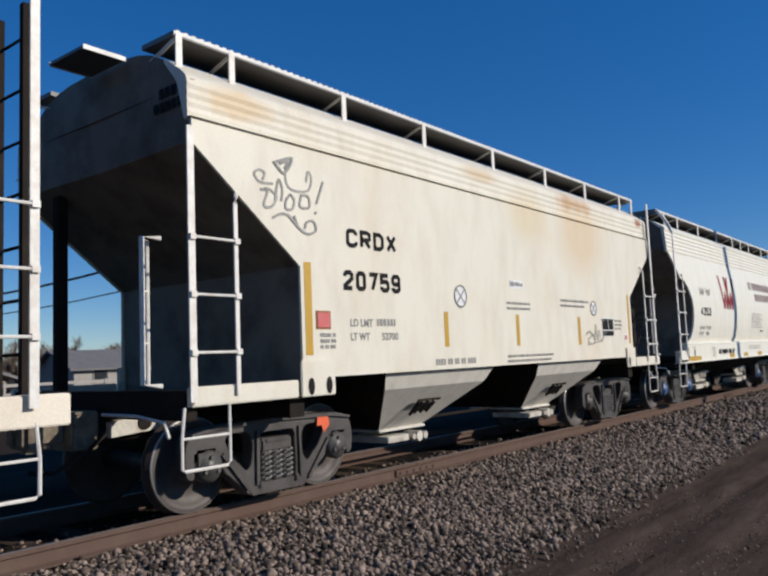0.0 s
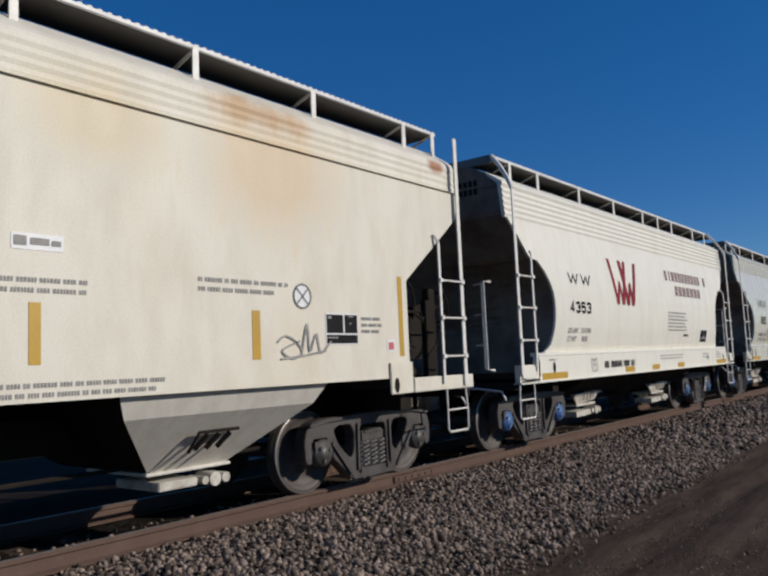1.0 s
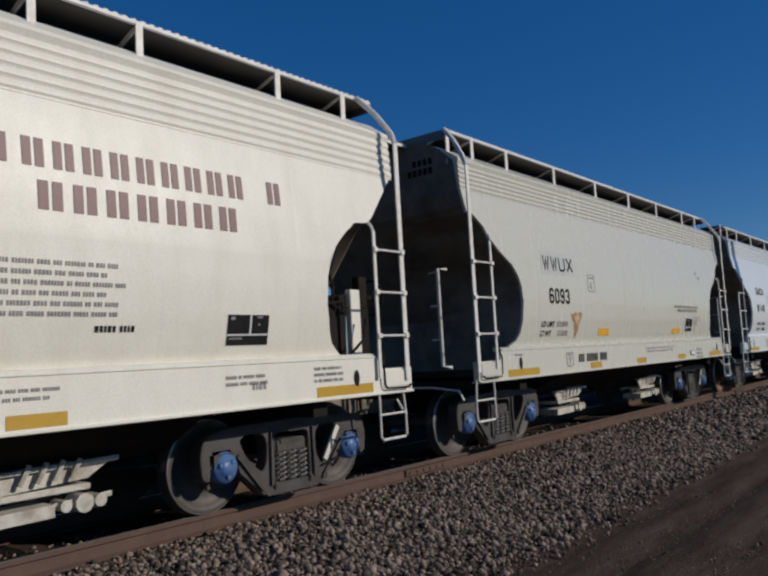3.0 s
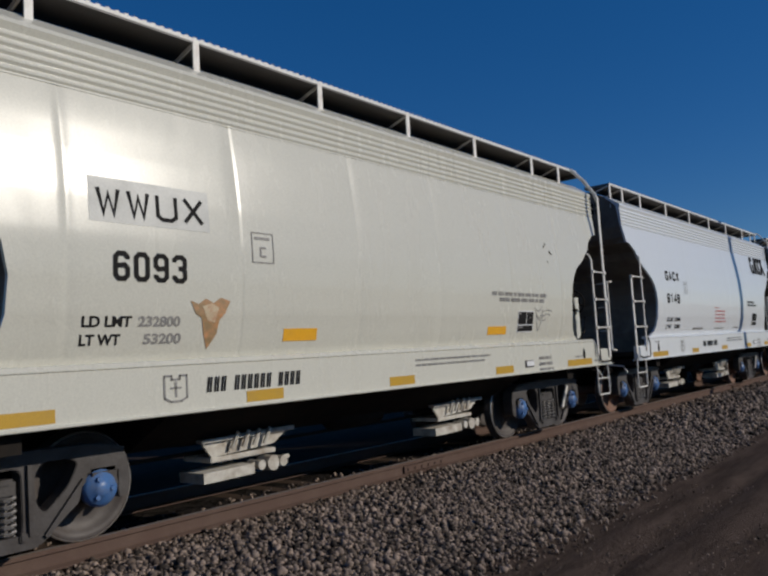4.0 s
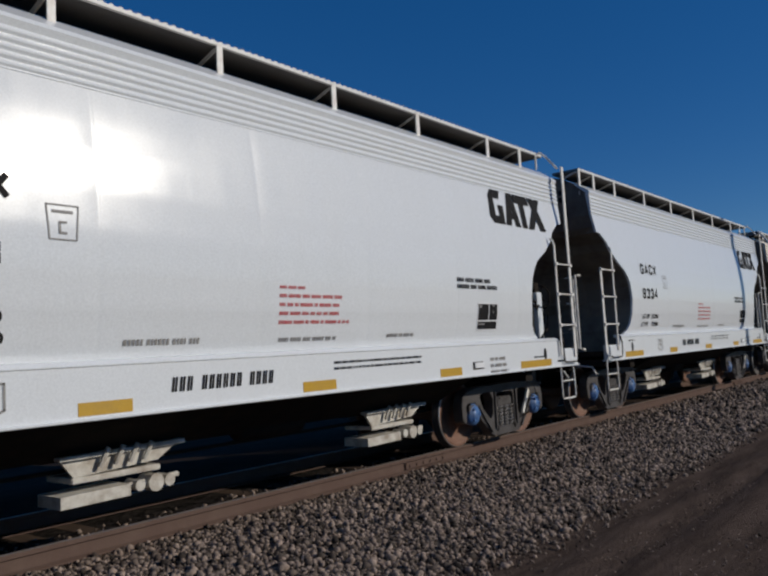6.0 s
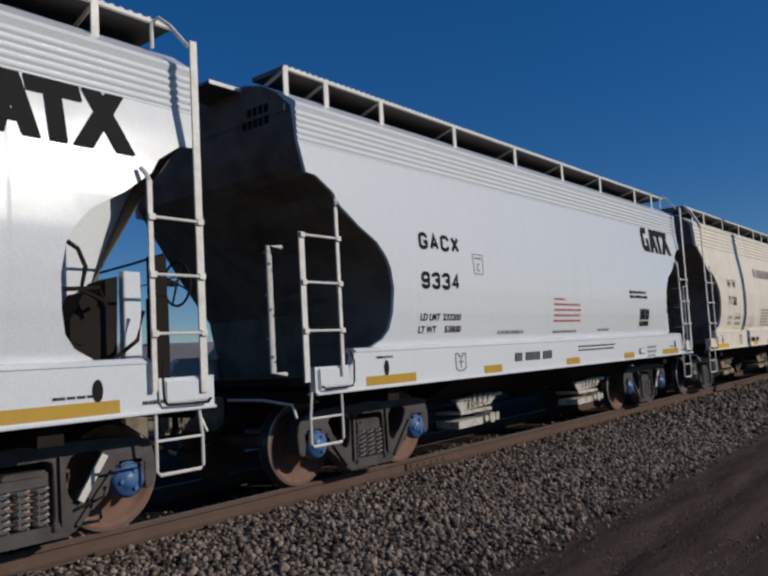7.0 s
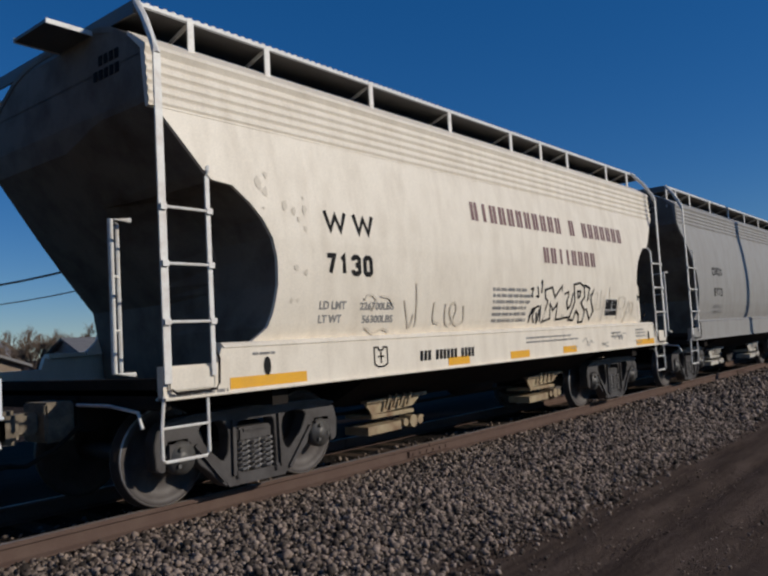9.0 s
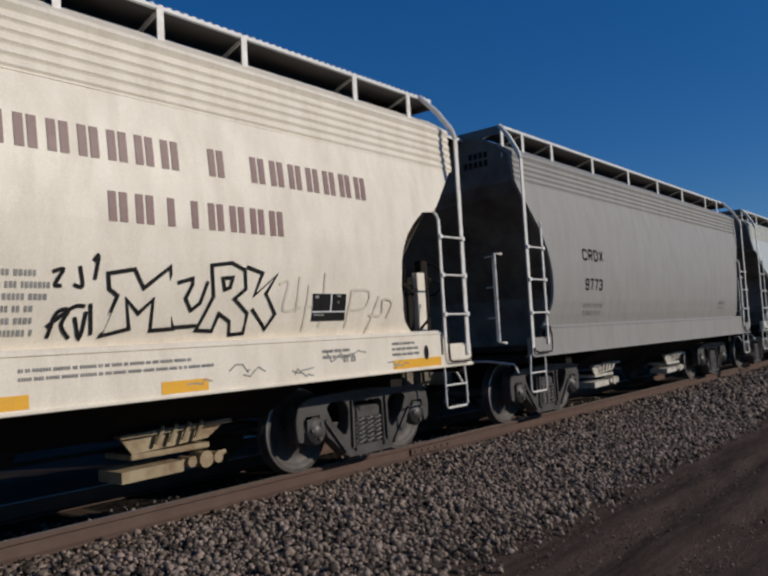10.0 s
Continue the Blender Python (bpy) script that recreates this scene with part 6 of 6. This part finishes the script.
car = flow_car("pale grey covered hopper car further down the train", 95.95, "late", "ivory", "steel", "wheel", POSTS_LATE, SEAMS, 0.004)
car = flow_car("pale covered hopper car far down the train", 109.0, "late", "cream", "steel", "wheel", POSTS_LATE, SEAMS, 0.004)


# ---- beyond the track ----
def house(label, x, y, w, d, h, ridge, wall, turn=0.0, doors=1, windows=3):
    ob = thing("house", label, "building", "buildings beyond the track")
    ob.location, ob.rotation_euler = (x, y, -0.6), (0, 0, radians(turn))
    bm = bmesh.new()
    prism(bm, [(-d / 2, 0), (d / 2, 0), (d / 2, h), (0, ridge), (-d / 2, h)], -w / 2, w / 2, "x")
    part("wall", bm, wall, ob)
    bm = bmesh.new()
    for s in (-1, 1):
        prism(bm, [(s * (d / 2 + 0.4), h - 0.25), (0, ridge + 0.05), (0, ridge + 0.2), (s * (d / 2 + 0.4), h - 0.1)], -w / 2 - 0.4, w / 2 + 0.4, "x")
    part("roof", bm, "roof", ob)
    for k in range(windows):
        q = -w / 2 + w * (k + 0.6) / (windows + 0.2)
        bm = bmesh.new()
        box(bm, q - 0.55, q + 0.55, -d / 2 - 0.06, -d / 2 + 0.02, 1.0, 2.1)
        win = part("window", bm, "wall_pale", ob)
        bm = bmesh.new()
        box(bm, q - 0.47, q + 0.47, -d / 2 - 0.075, -d / 2 - 0.055, 1.08, 2.02)
        part("pane", bm, "pane", win)
    return ob


house("tan shed with a dark gable roof", 14.5, 37.0, 7, 8, 1.9, 3.1, "wall_tan", 95, windows=1)
house("brown house with a low grey roof", 33.0, 46.0, 10, 8, 2.2, 3.3, "wall_pale", -8)
house("tan house with a low roof", 47.0, 56.0, 12, 8, 2.4, 3.8, "wall_tan", 5)
house("brown shed behind the yard", 30.0, 78.0, 14, 8, 2.6, 3.9, "wall_pale", 0)
house("brown shed near the line", 6.0, 52.0, 10, 7, 2.2, 3.4, "wall_tan", -15)


def bare_tree(x, y, height, seed):
    r = random.Random(seed)
    ob = thing("tree", "bare winter tree with a crown of brown twigs", "tree", "trees beyond the track")
    ob.location = (x, y, -0.7)
    bm, tw = bmesh.new(), bmesh.new()

    def grow(p, d, length, rad, depth):
        q = p + d * length
        tube(bm if depth < 2 else tw, [p, p + d * length * 0.5 + Vector((r.uniform(-1, 1), r.uniform(-1, 1), 0)) * length * 0.05, q], rad, 5 if depth < 2 else 3)
        if depth == 5:
            return
        for k in range(r.choice((3, 4)) if depth else 5):
            n = (d + Vector((r.uniform(-1, 1), r.uniform(-1, 1), r.uniform(-0.25, 0.7))) * 0.75).normalized()
            grow(p + d * length * r.uniform(0.55, 1.0), n, length * r.uniform(0.55, 0.78), rad * 0.6, depth + 1)
    grow(Vector((0, 0, 0)), Vector((0, 0, 1)), height * 0.32, height * 0.022, 0)
    part("trunk", bm, "bark", ob)
    part("crown", tw, "twig", ob, "tangle of bare twigs")


for i, (x, y, h) in enumerate(((37, 52, 5.6), (42, 58, 6.0), (25.5, 50, 5.0), (29, 54, 5.2), (22, 46, 4.8), (55, 66, 6.5), (33, 55, 5.4), (17, 50, 5.0), (20, 47, 5.2), (23.5, 52, 5.6), (27, 49, 5.0), (31, 60, 6.2), (19, 56, 6.0), (14, 54, 5.6), (35, 62, 6.2), (40, 66, 6.4), (48, 70, 6.8))):
    bare_tree(x, y, h, 20 + i)


def power_pole(x, y, arm=True, height=9.0):
    ob = thing("power_pole", "dark wooden power pole with a crossarm", "pole", "poles beyond the track")
    ob.location = (x, y, -0.7)
    bm = bmesh.new()
    tube(bm, [(0, 0, 0), (0, 0, height)], 0.14, 8)
    part("pole", bm, "pole", ob)
    if not arm:
        return tagged(ob, "dark wooden pole that casts its shadow on the train")
    bm = bmesh.new()
    box(bm, -1.1, 1.1, -0.06, 0.06, 8.3, 8.45)
    part("crossarm", bm, "pole", ob)


for y in (16, 52, 90):
    power_pole(19.0, y)
power_pole(21.85 + 9.0 * math.tan(radians(SUN_AZ)), -10.62, False, 11.0)
wires = thing("power_lines", "dark overhead lines strung between poles", "wire")
for x, z, r in ((18.95, 6.4, 0.06), (18.95, 5.3, 0.03)):
    bm = bmesh.new()
    pts = []
    for a, n in ((16, 36), (52, 38)):
        pts += [(x, a + n * i / 10, z - 0.7 * (1 - (i / 5 - 1) ** 2)) for i in range(10)]
    tube(bm, pts, r, 5)
    part("wire", bm, "pole", wires)

fence = thing("rail_fence", "pale two-rail fence along the far yard", "fence")
bm = bmesh.new()
box(bm, -0.05, 0.05, -0.05, 0.05, 0.0, 1.55)
post = mesh_of(bm, "fence_post", "wall_pale")
bm = bmesh.new()
box(bm, 0.06, 2.44, -0.03, 0.03, -0.07, 0.07)
rail = mesh_of(bm, "fence_rail", "wall_pale")
for i in range(20):
    q = part("fence_post", post, "", fence)
    q.location = (6 + 2.5 * i, 28.0, -0.6)
    for z in (1.0, 1.42):
        q = part("fence_rail", rail, "", fence)
        q.location = (6 + 2.5 * i, 28.0, -0.6 + z)


# ---- what moves ----
# seconds, and metres by which the train is ahead of an even pace
SLIPS = [(0.0, 0.718), (0.5, 0.607), (1.0, 0.478), (1.5, 0.405), (2.0, 0.330), (2.5, 0.320), (4.0, 0.279), (4.5, 0.180), (5.0, 0.161), (5.5, 0.073), (7.0, -0.117), (7.5, -0.183), (8.0, 0.008), (8.5, -0.006), (9.0, -0.059), (9.5, -0.114), (10.0, -0.219)]


def gone(t):
    """How far the train has rolled at t seconds."""
    return 7.3358 * t + along(SLIPS, t)


def motions():
    for car, x in CARS:
        walk(car, [(t / 4, pose(x - gone(t / 4), 0, 0)) for t in range(0, 41)])
    step = 2 / 30
    for w, x in SETS:
        walk(w, [(k * step, pose(x, 0, WHEEL_R, 0, -math.degrees(gone(k * step) / WHEEL_R), 0)) for k in range(0, 151)])


motions()
